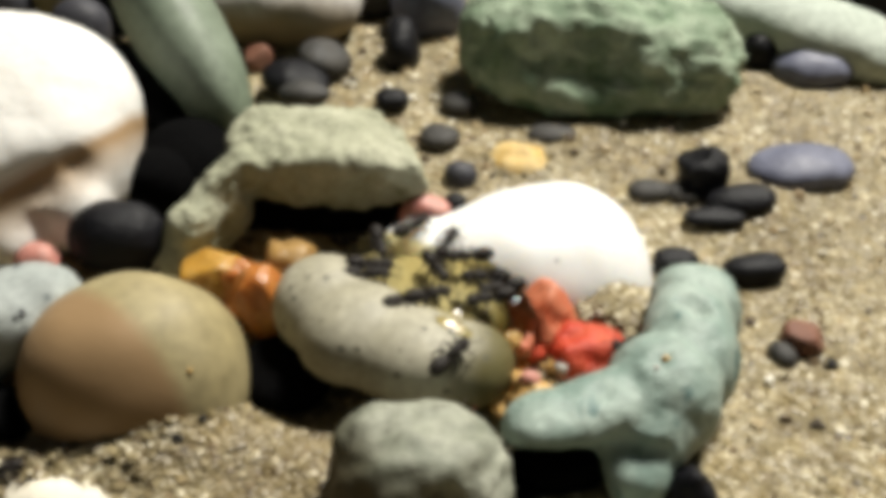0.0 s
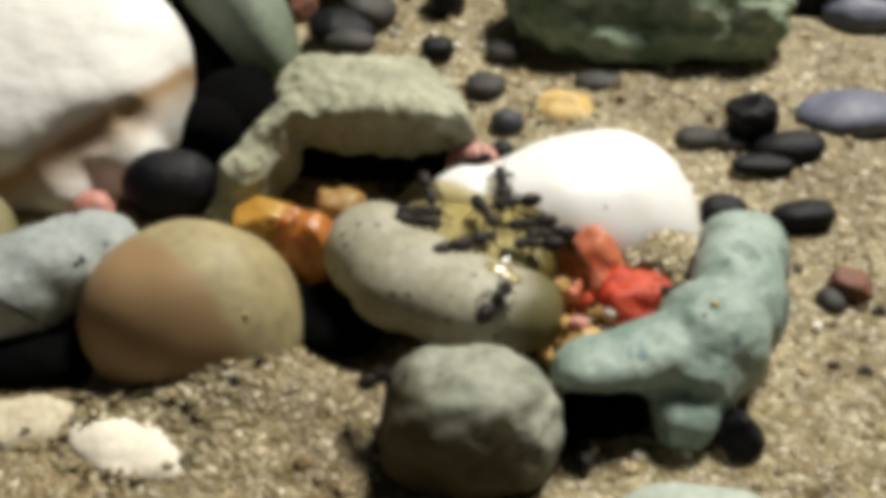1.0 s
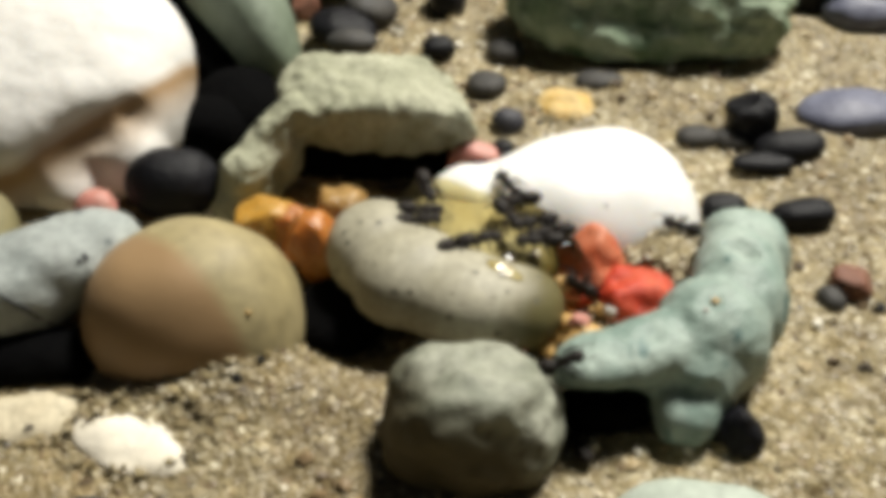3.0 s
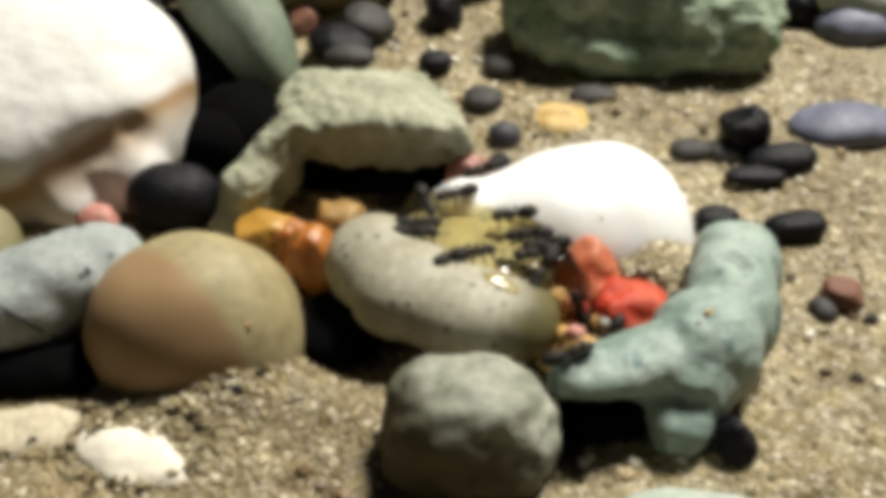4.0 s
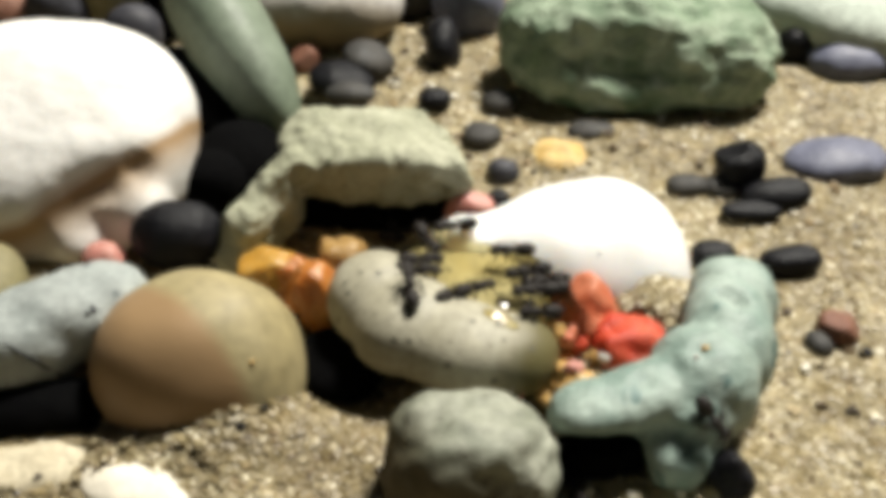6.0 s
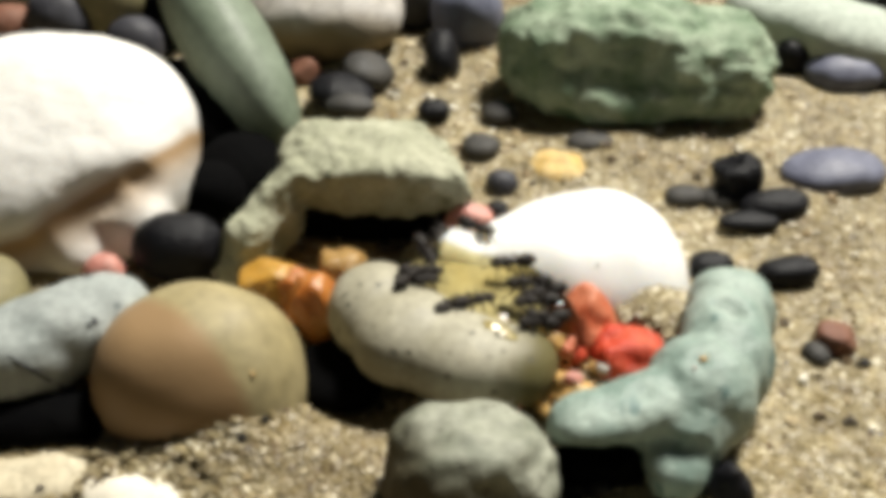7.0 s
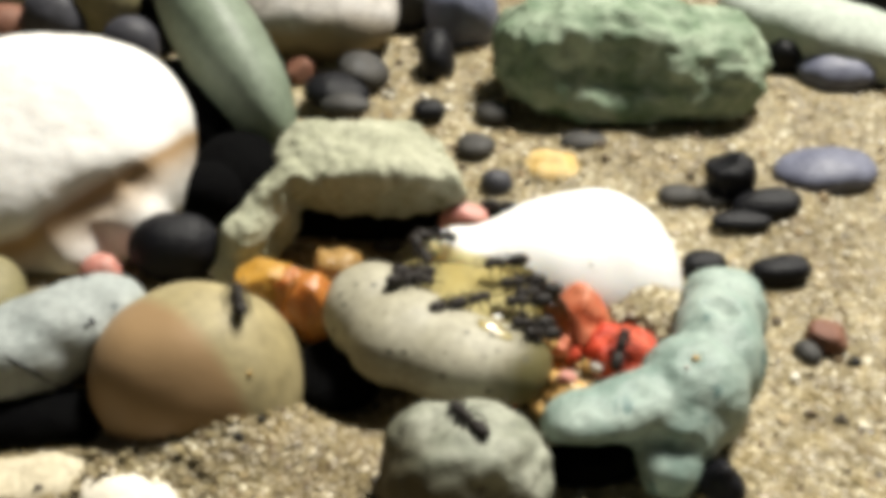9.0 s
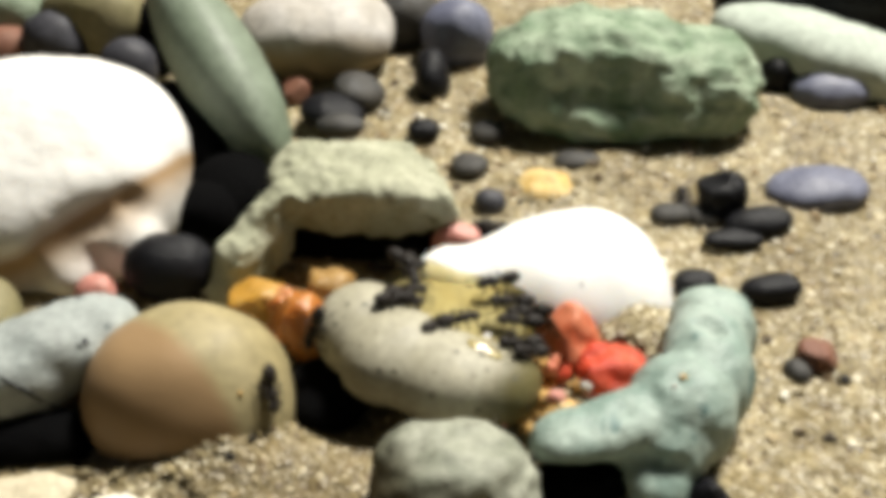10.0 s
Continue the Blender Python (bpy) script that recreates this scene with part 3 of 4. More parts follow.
stone("black_pebble", (22.71, -3.92, 1.00), (1.9, 1.5, 1.2), M_BLACK, "black pebble behind the teal stone", seed=45, category="pebble", group="dark pebbles on the sand")
stone("black_pebble", (18.9, -28.7, 1.10), (1.75, 1.5, 2.1), M_BLACK, "angular black pebble on the sand", power=1.7, lumps=0.35, lump_size=1.6, facets=3, seed=46, category="pebble", group="dark pebbles on the sand")
stone("red_brown_pebble", (30.49, -13.46, 1.00), (1.6, 1.6, 1.4), M_REDBROWN, "small red-brown pebble on sand", facets=5, seed=47, category="pebble")
stone("grey_pebble", (28.60, -14.99, 0.60), (1.0, 1.2, 0.8), M_GREY, "small dark pebble on the sand", sub=3, seed=48, category="pebble", group="dark pebbles on the sand")
stone("black_pebble", (31.93, -15.85, 0.50), (0.55, 0.55, 0.5), M_BLACK, "tiny black pebble on the sand", sub=3, lumps=0.05, seed=49, category="pebble", group="dark pebbles on the sand")
stone("slate_stone", (2.78, 43.24, 3.00), (4.4, 4.0, 4.5), M_SLATE, "slate blue stone behind the green rock", seed=50)
stone("dark_stone", (-3.43, 48.33, 3.00), (4.0, 4.0, 4.0), M_GREY, "dark grey stone at the back", seed=51)
stone("pale_green_stone", (45.62, 37.97, 2.80), (13.5, 6.0, 3.9), M_PALE_GREEN, "long pale grey-green stone behind the pebbles", turn=(0, 9, -24), seed=52, sub=5)
stone("slate_stone", (-44.07, 38.14, 4.20), (3.9, 3.4, 4.0), M_DARK_SLATE, "slate stone behind the white rock", seed=53)
stone("green_stone", (-40.16, 41.22, 6.00), (6.0, 4.0, 5.2), M_OLIVE, "olive green stone behind the white rock", seed=54)
stone("red_brown_stone", (-50.52, 38.46, 3.00), (3.4, 3.0, 3.2), M_REDBROWN, "red-brown stone behind the white rock", seed=55)
stone("slate_stone", (-34.86, 34.69, 3.00), (3.2, 3.0, 3.4), M_DARK_SLATE, "small slate stone in shade", seed=56)
stone("dark_rock", (51.69, 49.03, 6.00), (17, 5, 9.5), M_BLACK, "black rock at the back", seed=57, sub=5, lumps=0.8)
stone("green_stone", (-51.95, 45.29, 5.00), (6, 5, 6), M_GREEN, "dark green stone behind the white rock", seed=58)
stone("white_flat_stone", (-19.9, -28.9, 0.15), (4.9, 2.9, 1.2), M_CHALK, "flat white stone half buried in sand", turn=(0, 0, -22), power=1.7, lumps=0.2, lump_size=2.5, fine=0.05, fine_size=0.9, seed=59)
stone("orange_pebble", (-15.86, 32.33, 1.00), (1.7, 1.8, 1.6), M_REDBROWN, "small orange-brown pebble on the sand", facets=7, seed=60, category="pebble")
stone("teal_stone", (15.04, -35.51, 0.40), (5.2, 3.0, 2.4), M_PALE_GREEN, "pale teal stone half buried in sand", seed=61)
stone("dark_pebble", (-21.17, -35.03, 0.20), (1.7, 1.3, 0.9), M_GREY, "flat dark pebble sunk in sand", seed=62, category="pebble")
# the next six are added stones whose black stands in for gap shade
stone("black_pebble", (-6.58, 3.4, 0.60), (8.2, 2.8, 1.9), M_CREVICE_SHADE, "added dark stone standing in for shade under the slab", seed=63, category="pebble")
stone("black_pebble", (-7.66, -17.07, 0.40), (3.4, 3.6, 1.7), M_CREVICE_SHADE, "added black pebble standing in for shade beside the cream stone", seed=64, category="pebble")
stone("black_pebble", (-29.03, -21.79, 0.70), (7.0, 2.6, 1.8), M_CREVICE_SHADE, "added flat black pebble standing in for shade under the blue-grey stone", seed=65, category="pebble")
stone("black_pebble", (-19.20, 9.17, 2.00), (4.2, 5.0, 3.4), M_CREVICE_SHADE, "added black stone standing in for crevice shade behind the slab", seed=66, category="pebble")
stone("black_pebble", (11.0, -26.4, 1.40), (3.8, 1.9, 2.0), M_CREVICE_SHADE, "added black pebble standing in for shade under the teal stone", turn=(0, 0, 14), lumps=0.4, lump_size=2.0, fine=0.2, facets=4, seed=67, category="pebble")
stone("black_pebble", (-25.17, 19.98, 2.40), (9.0, 3.2, 4.2), M_CREVICE_SHADE, "added black stone standing in for shade between the white rock and the sage stone", turn=(0, 4, -62), sub=5, seed=68, category="pebble")
stone("pale_flat_stone", (-27.73, -27.19, -0.25), (5.8, 2.2, 1.0), M_BURIED, "pale flat stone nearly covered by sand", power=2.6, lumps=0.5, seed=69)
# added as well: its black stands in for the shade back here
stone("dark_stone", (-32.61, 42.10, 3.50), (3.0, 4.0, 5.0), M_CREVICE_SHADE, "added black stone standing in for shade behind the white rock", seed=72)


make_grains()
make_grit()



# ---- the sticky drop ----
def drop_material():
    """A thin clear yellowish syrup: tinted where light passes, glossy on top."""
    m = bpy.data.materials.new("syrup")
    m.use_nodes = True
    tree = m.node_tree
    tree.nodes.remove(tree.nodes["Principled BSDF"])
    coords = tree.nodes.new("ShaderNodeTexCoord").outputs["Object"]
    tint = ramp(tree, noise_tex(tree, coords, 260.0, 3.0), [(0.35, (0.88, 0.80, 0.52)), (0.65, (0.97, 0.94, 0.76))])
    clear = tree.nodes.new("ShaderNodeBsdfTransparent")
    tree.links.new(tint, clear.inputs["Color"])
    gloss = node(tree, "ShaderNodeBsdfGlossy", Roughness=0.16)
    fres = node(tree, "ShaderNodeFresnel", IOR=1.4)
    bp = node(tree, "ShaderNodeBump", Strength=0.3, Distance=0.0003)
    tree.links.new(noise_tex(tree, coords, 700.0, 2.0), bp.inputs["Height"])
    tree.links.new(bp.outputs["Normal"], gloss.inputs["Normal"])
    both = tree.nodes.new("ShaderNodeMixShader")
    tree.links.new(fres.outputs["Fac"], both.inputs["Fac"])
    tree.links.new(clear.outputs["BSDF"], both.inputs[1])
    tree.links.new(gloss.outputs["BSDF"], both.inputs[2])
    tree.links.new(both.outputs["Shader"], tree.nodes["Material Output"].inputs["Surface"])
    return m


def make_drop(centre, long, short, yaw, level):
    """A level puddle between the stones, drawn down to them at its rim. Millimetres."""
    bpy.context.view_layer.update()
    below = bpy.context.evaluated_depsgraph_get()
    cx, cy = centre
    a = radians(yaw)
    rings, spokes = 22, 72
    top, under = [], []
    for i in range(rings + 1):
        f = i / rings
        for k in range(spokes):
            w = 2 * math.pi * k / spokes
            edge = 1 + 0.13 * math.sin(3 * w + 0.6) + 0.08 * math.sin(5 * w + 2.0) + 0.05 * math.sin(9 * w)
            u, v = long * f * edge * math.cos(w), short * f * edge * math.sin(w)
            x, y = cx + u * math.cos(a) - v * math.sin(a), cy + u * math.sin(a) + v * math.cos(a)
            hit, place, *_ = scene.ray_cast(below, Vector((x, y, 30)) * MM, Vector((0, 0, -1)))
            z = place.z / MM
            top.append((x, y, z, f))
    bm = bmesh.new()
    upper, lower = [], []
    for n, (x, y, z, f) in enumerate(top):
        i, k = divmod(n, spokes)
        fall = min(1.0, max(0.0, (f - 0.8) / 0.2)) ** 2
        upper.append(bm.verts.new((x, y, level * (1 - fall) + min(level, z + 0.03) * fall)))
    for n, (x, y, z, f) in enumerate(top):
        lower.append(bm.verts.new((x, y, min(z, level) - 0.15)))
    for i in range(rings):
        for k in range(spokes):
            q = [i * spokes + k, i * spokes + (k + 1) % spokes, (i + 1) * spokes + (k + 1) % spokes, (i + 1) * spokes + k]
            bm.faces.new([upper[n] for n in reversed(q)])
            bm.faces.new([lower[n] for n in q])
    last = rings * spokes
    for k in range(spokes):
        n, m = last + k, last + (k + 1) % spokes
        bm.faces.new([upper[n], lower[n], lower[m], upper[m]])
    bmesh.ops.remove_doubles(bm, verts=bm.verts, dist=1e-4)
    return finish("syrup_drop", bm, drop_material(), (cx, cy, level), "clear yellowish sticky drop spread over the stones", "liquid")


make_drop((1.96, -13.13), 7.6, 5.4, -20, 6.05)
stone("syrup_bead", (3.95, -19.0, 6.28), (1.5, 0.75, 0.3), bpy.data.materials["syrup"], "small glossy bead of clear syrup on the cream stone", turn=(12, 18, -25), sub=3, lumps=0.12, lump_size=1.0, seed=80, category="liquid")


# ---- ants ----
M_ANT = stone_material("ant_shell", (0.012, 0.008, 0.006), (0.028, 0.018, 0.012), 900, bump=0.3, bump_scale=6000, rough=0.55, spec=0.3)


def part(name, bm, material, parent, label=""):
    """Link a bmesh in millimetres as one mesh under a thing or a part."""
    for v in bm.verts:
        v.co *= MM
    me = bpy.data.meshes.new(name)
    bm.to_mesh(me)
    bm.free()
    me.polygons.foreach_set("use_smooth", [True] * len(me.polygons))
    me.materials.append(material)
    ob = new(name, me)
    ob.parent = parent
    return tagged(ob, label)


def tube(points, widths, sides=6):
    """A bent, tapering limb along points. Millimetres."""
    bm = bmesh.new()
    rings = []
    for n, p in enumerate(points):
        p = Vector(p)
        way = (Vector(points[min(n + 1, len(points) - 1)]) - Vector(points[max(n - 1, 0)])).normalized()
        side = way.cross(Vector((0, 0, 1)) if abs(way.z) < 0.9 else Vector((1, 0, 0))).normalized()
        up = side.cross(way)
        rings.append([bm.verts.new(p + widths[n] * (math.cos(a) * side + math.sin(a) * up)) for a in np.arange(sides) * 2 * math.pi / sides])
    for a, b in zip(rings, rings[1:]):
        for k in range(sides):
            bm.faces.new([a[k], a[(k + 1) % sides], b[(k + 1) % sides], b[k]])
    bm.faces.new(list(reversed(rings[0])))
    bm.faces.new(rings[-1])
    return bm


LEGS = [  # hip x, reach forward, reach out: front, middle and hind pair
    (0.72, 0.70, 0.72), (0.42, 0.08, 0.90), (0.12, -0.78, 0.86)]


def make_ant():
    """A worker ant facing +x, its feet on z = 0."""
    ant = tagged(new("ant"), "small black ant feeding at the sticky puddle", "ant", "ants at the puddle")
    ant.empty_display_size = 0.002
    body = part("mesosoma", ball((0.42, 0, 0.62), (0.68, 0.36, 0.38), (0, -6, 0), 2.2, 3), M_ANT, ant)
    head = part("head", ball((0, 0, 0), (0.46, 0.43, 0.36), (0, 18, 0), 2.3, 3), M_ANT, ant)
    head.location = Vector((1.28, 0, 0.58)) * MM
    part("petiole", ball((-0.25, 0, 0.60), (0.15, 0.15, 0.24), (0, 0, 0), 2.0, 2), M_ANT, ant)
    gaster = part("gaster", ball((-1.0, 0, 0.66), (0.86, 0.56, 0.54), (0, 6, 0), 2.0, 3), M_ANT, ant)
    for side in (1, -1):
        feeler = part("antenna", tube([(0, 0, 0), (0.28, side * 0.42, 0.18), (0.62, side * 0.46, -0.02), (0.95, side * 0.36, -0.22)],
                                      [0.035, 0.03, 0.035, 0.045]), M_ANT, head)
        feeler.location = Vector((0.28, side * 0.12, 0.10)) * MM
    for x, ahead, out in LEGS:
        for side in (1, -1):
            leg = part("leg", tube([(0, 0, 0), (ahead * 0.4, side * out * 0.5, 0.42), (ahead * 0.75, side * out * 0.82, -0.12), (ahead, side * out, -0.45), (ahead * 1.12, side * out * 1.06, -0.5)],
                                   [0.09, 0.10, 0.07, 0.045, 0.03]), M_ANT, ant)
            leg.location = Vector((x, side * 0.18, 0.5)) * MM
    return ant


first_ant = make_ant()


# ---- chips and grains lying on the stones ----
for n, (x, y, z, r, stuff) in enumerate([
        (-13.02, -22.62, 5.70, 0.22, M_AMBER),
        (-11.27, -13.83, 2.39, 0.42, M_BLACK),
        (-12.26, -24.13, 2.72, 0.4, M_BLACK),
        (-13.61, -25.62, 2.60, 0.45, M_BLACK),
        (-14.58, -25.46, 2.76, 0.3, M_GREY),
        (17.28, -23.29, 7.60, 0.35, M_AMBER),
        (16.59, -24.01, 7.50, 0.25, M_PALE),
        (12.09, -9.45, 5.05, 0.14, M_GREY),
        (-24.77, -18.21, 6.65, 0.3, M_DARK_SLATE),
        (-25.09, -18.57, 6.58, 0.22, M_DARK_SLATE),
        (11.28, -17.12, 1.48, 0.55, M_AMBER),
        (9.13, -16.34, 2.49, 1.0, M_CORAL),
        (8.95, -16.63, 0.88, 0.9, M_ORANGE),
        (10.16, -15.92, 1.38, 0.8, M_RED),
        (9.12, -21.20, 3.87, 0.8, M_PINK),
        (8.28, -16.57, 3.24, 0.9, M_AMBER),
        (11.78, -17.98, 2.03, 0.55, M_PALE),
        (11.87, -18.01, 1.38, 0.5, M_PINK),
        (10.84, -16.41, 0.55, 0.4, M_AMBER),
        (10.16, -16.39, 0.52, 0.4, M_PINK),
        (4.78, -22.57, 3.14, 0.22, M_PALE),
        (5.43, -22.34, 2.37, 0.25, M_PINK),
]):
    stone("grit", (x, y, z), (r, r * 0.8, r * 0.7), stuff, "tiny stone chip lying among the pebbles", turn=(n * 23, n * 31, n * 40), power=2.4, sub=3, facets=9, lumps=r * 0.3, lump_size=r, seed=n, category="grit", group="stone chips")
crack = part("crack", tube([(-30.31, -21.15, 6.09), (-29.32, -21.45, 5.52), (-28.56, -21.39, 4.83), (-27.81, -21.2, 3.8), (-27.18, -20.75, 2.83), (-28.07, -17.18, -0.66)], [0.04, 0.12, 0.14, 0.12, 0.13, 0.05]), M_BLACK, blue_stone, "thin dark crack")
crack.matrix_parent_inverse = Matrix.Translation(blue_stone.location).inverted()


FEEDING = [  # where each feeding ant stands: millimetres and degrees
    (-4.05, -0.43, -0.06, 29, 3, 4),
    (-1.81, -12.29, 6.05, -2, 4, 13),
    (-1.42, -9.39, 6.05, 0, 2, -70),
    (5.27, -11.07, 6.05, 0, -0, -176),
    (6.29, -13.61, 6.05, 0, -0, -174),
    (6.61, -15.82, 6.05, -7, -2, -174),
    (2.25, -15.76, 6.05, 0, -0, 23),
    (0.66, -16.41, 6.05, -2, 8, 38),
    (-2.00, -13.50, 6.05, -2, 4, 4),
    (7.40, -14.75, 6.05, -5, 0, -172),
]
feeders = [first_ant] + [copy_thing(first_ant, Matrix()) for _ in FEEDING[1:]]
ant_f8 = tagged(copy_thing(first_ant, Matrix()), "small black ant moving round the puddle")
ant_f4 = tagged(copy_thing(first_ant, Matrix()), "small black ant moving round the puddle")
ant_a = tagged(copy_thing(first_ant, Matrix()), "small black ant roaming over the cream stone")
ant_r = tagged(copy_thing(first_ant, Matrix()), "small black ant wandering over white and red stones")
ant_t = tagged(copy_thing(first_ant, Matrix()), "small black ant crossing the red stone")
ant_s = tagged(copy_thing(first_ant, Matrix()), "small black ant running between stones and sand")
ant_c = tagged(copy_thing(first_ant, Matrix()), "small black ant climbing onto the cream stone")
ant_d = tagged(copy_thing(first_ant, Matrix()), "small black ant running over the grey-green stone")
ant_e = tagged(copy_thing(first_ant, Matrix()), "small black ant walking by the white stone tip")


def place(x, y, z, rx, ry, rz):
    return pose(x * MM, y * MM, z * MM, rx, ry, rz)


def fidget(ant, where, seed):
    """A feeding ant that shifts a little on the spot."""
    rng = random.Random(seed)
    rows = []
    for k in range(17):
        m = place(*where) @ pose(rng.uniform(-0.12, 0.12) * MM, rng.uniform(-0.1, 0.1) * MM, 0, 0, rng.uniform(-4, 4), rng.uniform(-9, 9))
        rows.append((k * 0.625, m))
    walk(ant, rows)
    wave(ant, seed)


def wave(ant, seed):
    """The feelers swing slowly."""
    rng = random.Random(seed + 50)
    head = [c for c in ant.children if c.name.startswith("head")][0]
    for feeler in head.children:
        base = feeler.matrix_basis.copy()
        walk(feeler, [(k * 0.5, base @ pose(0, 0, 0, 0, rng.uniform(-12, 12), rng.uniform(-14, 14))) for k in range(21)])


def stroll(ant, rows):
    """An ant that walks: its legs swing in two sets of three while it is under way."""
    walk(ant, [(t, place(*where)) for t, *where in rows])
    wave(ant, len(rows))
    times = [r[0] for r in rows]
    track = np.array([r[1:4] for r in rows])
    going, swing = 0.0, {}
    for k in range(101):
        t = k * 0.1
        now = np.array([np.interp(t, times, track[:, i]) for i in range(3)])
        if k:
            going += min(1.2, float(np.linalg.norm(now - before)))
        before = now
        swing[k] = 20 * math.sin(going * 2.4)
    legs = [c for c in ant.children if c.name.startswith("leg")]
    for n, leg in enumerate(legs):
        base = leg.matrix_basis.copy()
        sign = 1 if (n // 2 + n) % 2 else -1
        walk(leg, [(k * 0.1, base @ pose(0, 0, 0, 0, 0, sign * a)) for k, a in swing.items()])


def motions():
    for n, (ant, where) in enumerate(zip(feeders, FEEDING)):
        fidget(ant, where, n)
    stroll(ant_f8, [
        (0, 2.83, -12.37, 6.05, -0, -0, -63),
        (2.7, 3.07, -12.05, 6.05, -0, -0, -68),
        (3.1, 5.13, -13.28, 6.05, -0, -0, -56),
        (3.8, 6.80, -16.54, 5.81, -20, 25, -102),
        (4.4, 6.91, -16.75, 5.39, -52, -1, -150),
        (5, 6.72, -17.12, 5.48, -46, -15, -158),
        (8, 6.67, -17.16, 5.44, -37, -18, -160),
        (10, 6.53, -17.2, 5.47, -38, -14, -166),
    ])
    stroll(ant_f4, [
        (0, 3.71, -9.31, 5.96, 6, -8, 67),
        (0.6, 3.92, -8.26, 5.34, 5, -26, 80),
        (1, 4.37, -7.89, 5.58, -5, -20, 98),
        (2, 4.61, -7.5, 5.78, -9, -21, 98),
        (2.7, 5.25, -7.86, 5.7, -15, -24, 108),
        (3.2, 4.54, -8.3, 5.35, -18, -11, 146),
        (3.8, 2.74, -7.85, 5.78, -18, -5, -156),
        (4.4, -2.85, -8.82, 6.01, 10, 8, -157),
        (5, -4.18, -0.57, -0.16, -14, -13, 164),
        (6.2, -3.54, 0.02, -0.09, -40, -37, 129),
        (7.3, 0.21, -8.27, 6.05, -3, -2, 70),
        (8, -0.09, -8.71, 6.05, -0, -1, 67),
        (8.4, 0.36, -8.43, 6.05, -0, -1, 43),
        (9, -0.28, -7.73, 6.03, -3, -1, -2),
        (10, -1.86, -8.16, 6.05, -0, -0, -32),
    ])
    stroll(ant_a, [
        (0, 3.62, -21.55, 5.89, 24, -16, 43),
        (0.3, 3.47, -21.84, 5.74, 26, -20, 39),
        (0.6, 3.55, -21.75, 5.77, 23, -22, 46),
        (0.8, 3.50, -21.56, 5.92, 20, -19, 50),
        (1, 3.30, -21.64, 5.94, 20, -22, 50),
        (1.2, 3.41, -21.37, 6.07, 15, -17, 55),
        (1.4, 3.36, -21.50, 6.01, 18, -18, 50),
        (1.6, 3.12, -21.23, 6.21, 7, -18, 71),
        (1.8, 2.52, -21.03, 6.25, 6, -21, 80),
        (1.9, 2.60, -21.30, 6.27, 16, -17, 46),
        (2, 2.82, -21.43, 6.17, 20, -12, 25),
        (2.1, 4.69, -21.66, 5.40, 36, 14, 10),
        (2.2, 5.62, -22.04, 4.75, 54, 13, 29),
        (2.3, 7.65, -20.86, 4.23, 54, 3, 42),
        (2.4, 9.64, -16.28, 1.28, 62, -59, 54),
        (2.6, 9.89, -15.81, 3.1, 47, -70, 85),
        (2.7, 9.6, -15.83, 3.9, 27, -74, 101),
        (3, 9.4, -16.13, 3.06, 103, -137, 22),
        (3.4, 10.09, -16.06, 1.2, 27, -54, 74),
        (3.8, 10.48, -15.40, 2.21, 55, -41, 48),
        (4, 9.83, -16.11, 1.82, 135, -112, -19),
        (4.2, 9.07, -15.87, 4.88, -8, -72, 133),
        (4.4, 8.79, -15.7, 5.71, -35, -42, 173),
        (4.6, 7.76, -15.84, 6.03, -24, -14, -178),
        (5, 7.41, -15.56, 6.05, -13, -4, -172),
        (6, 7.39, -15.58, 6.05, -13, -4, -172),
        (8, 7.22, -17.96, 5.12, -36, -27, -151),
        (10, 7.07, -18.13, 5.28, -33, -30, -146),
    ])
    stroll(ant_r, [
        (0, 1.17, -7.35, 6.1, -0, -4, 42),
        (0.3, 2.33, -6.88, 6.06, 6, 5, 50),
        (0.6, 1.5, -7.37, 6.11, 7, -2, 31),
        (0.8, 1.9, -6.98, 6.14, 3, 5, 39),
        (1, 2.11, -1.03, 3.54, 71, -21, 6),
        (1.2, 4.05, -4.82, 5.79, -3, -11, -15),
        (1.4, 8.59, -9.57, 5.04, 39, 19, -33),
        (1.6, 9.75, -10.97, 3.57, 39, 14, -51),
        (1.8, 11.3, -13.78, 3.9, 34, 23, -1),
        (2, 14.96, -12.83, 3.35, 43, -10, -29),
        (2.2, 16.85, -12.26, 3.93, 7, -14, -0),
        (2.4, 17.90, -9.73, 3.36, 44, -13, 67),
        (2.6, 18.05, -9.25, 3.61, 38, -26, 85),
        (2.7, 17.98, -9.26, 3.67, 28, -29, 96),
        (3.1, 17.41, -11.51, 3.80, -37, -6, -157),
        (3.5, 15.36, -15.57, 3.17, -15, 13, -130),
        (3.8, 13.08, -17.47, 2.73, -27, 11, -169),
        (4, 12.09, -18.79, 1.15, -9, 29, -126),
        (4.3, 12.34, -22.44, 0.9, 0, -0, -126),
        (5, 11.94, -22.52, 0.7, 0, -0, -118),
        (6.5, 11.94, -22.52, 0.7, -0, -0, -74),
        (8.3, 8.33, -28.22, 1.11, 0, -60, 80),
        (8.4, 7.78, -28.08, 5.69, 0, -60, 80),
        (8.5, 8.01, -26.02, 6.24, 10, -20, 70),
        (8.6, 10.98, -19.36, 0.86, 22, -39, 19),
        (8.8, 13.54, -17.87, 2.24, 15, -35, 51),
        (9, 13.54, -17.31, 2.87, -0, -28, 69),
        (9.1, 15.92, -14.06, 3.19, 7, -29, 53),
        (9.2, 18.72, -8.99, 3.11, 48, -9, 63),
        (9.4, 22.68, 1.52, -0.35, 6, -11, 77),
        (9.6, 23.03, 5.13, -0.05, -12, -16, 90),
        (10, 24.26, 10.04, 0.19, 0, -9, 87),
    ])
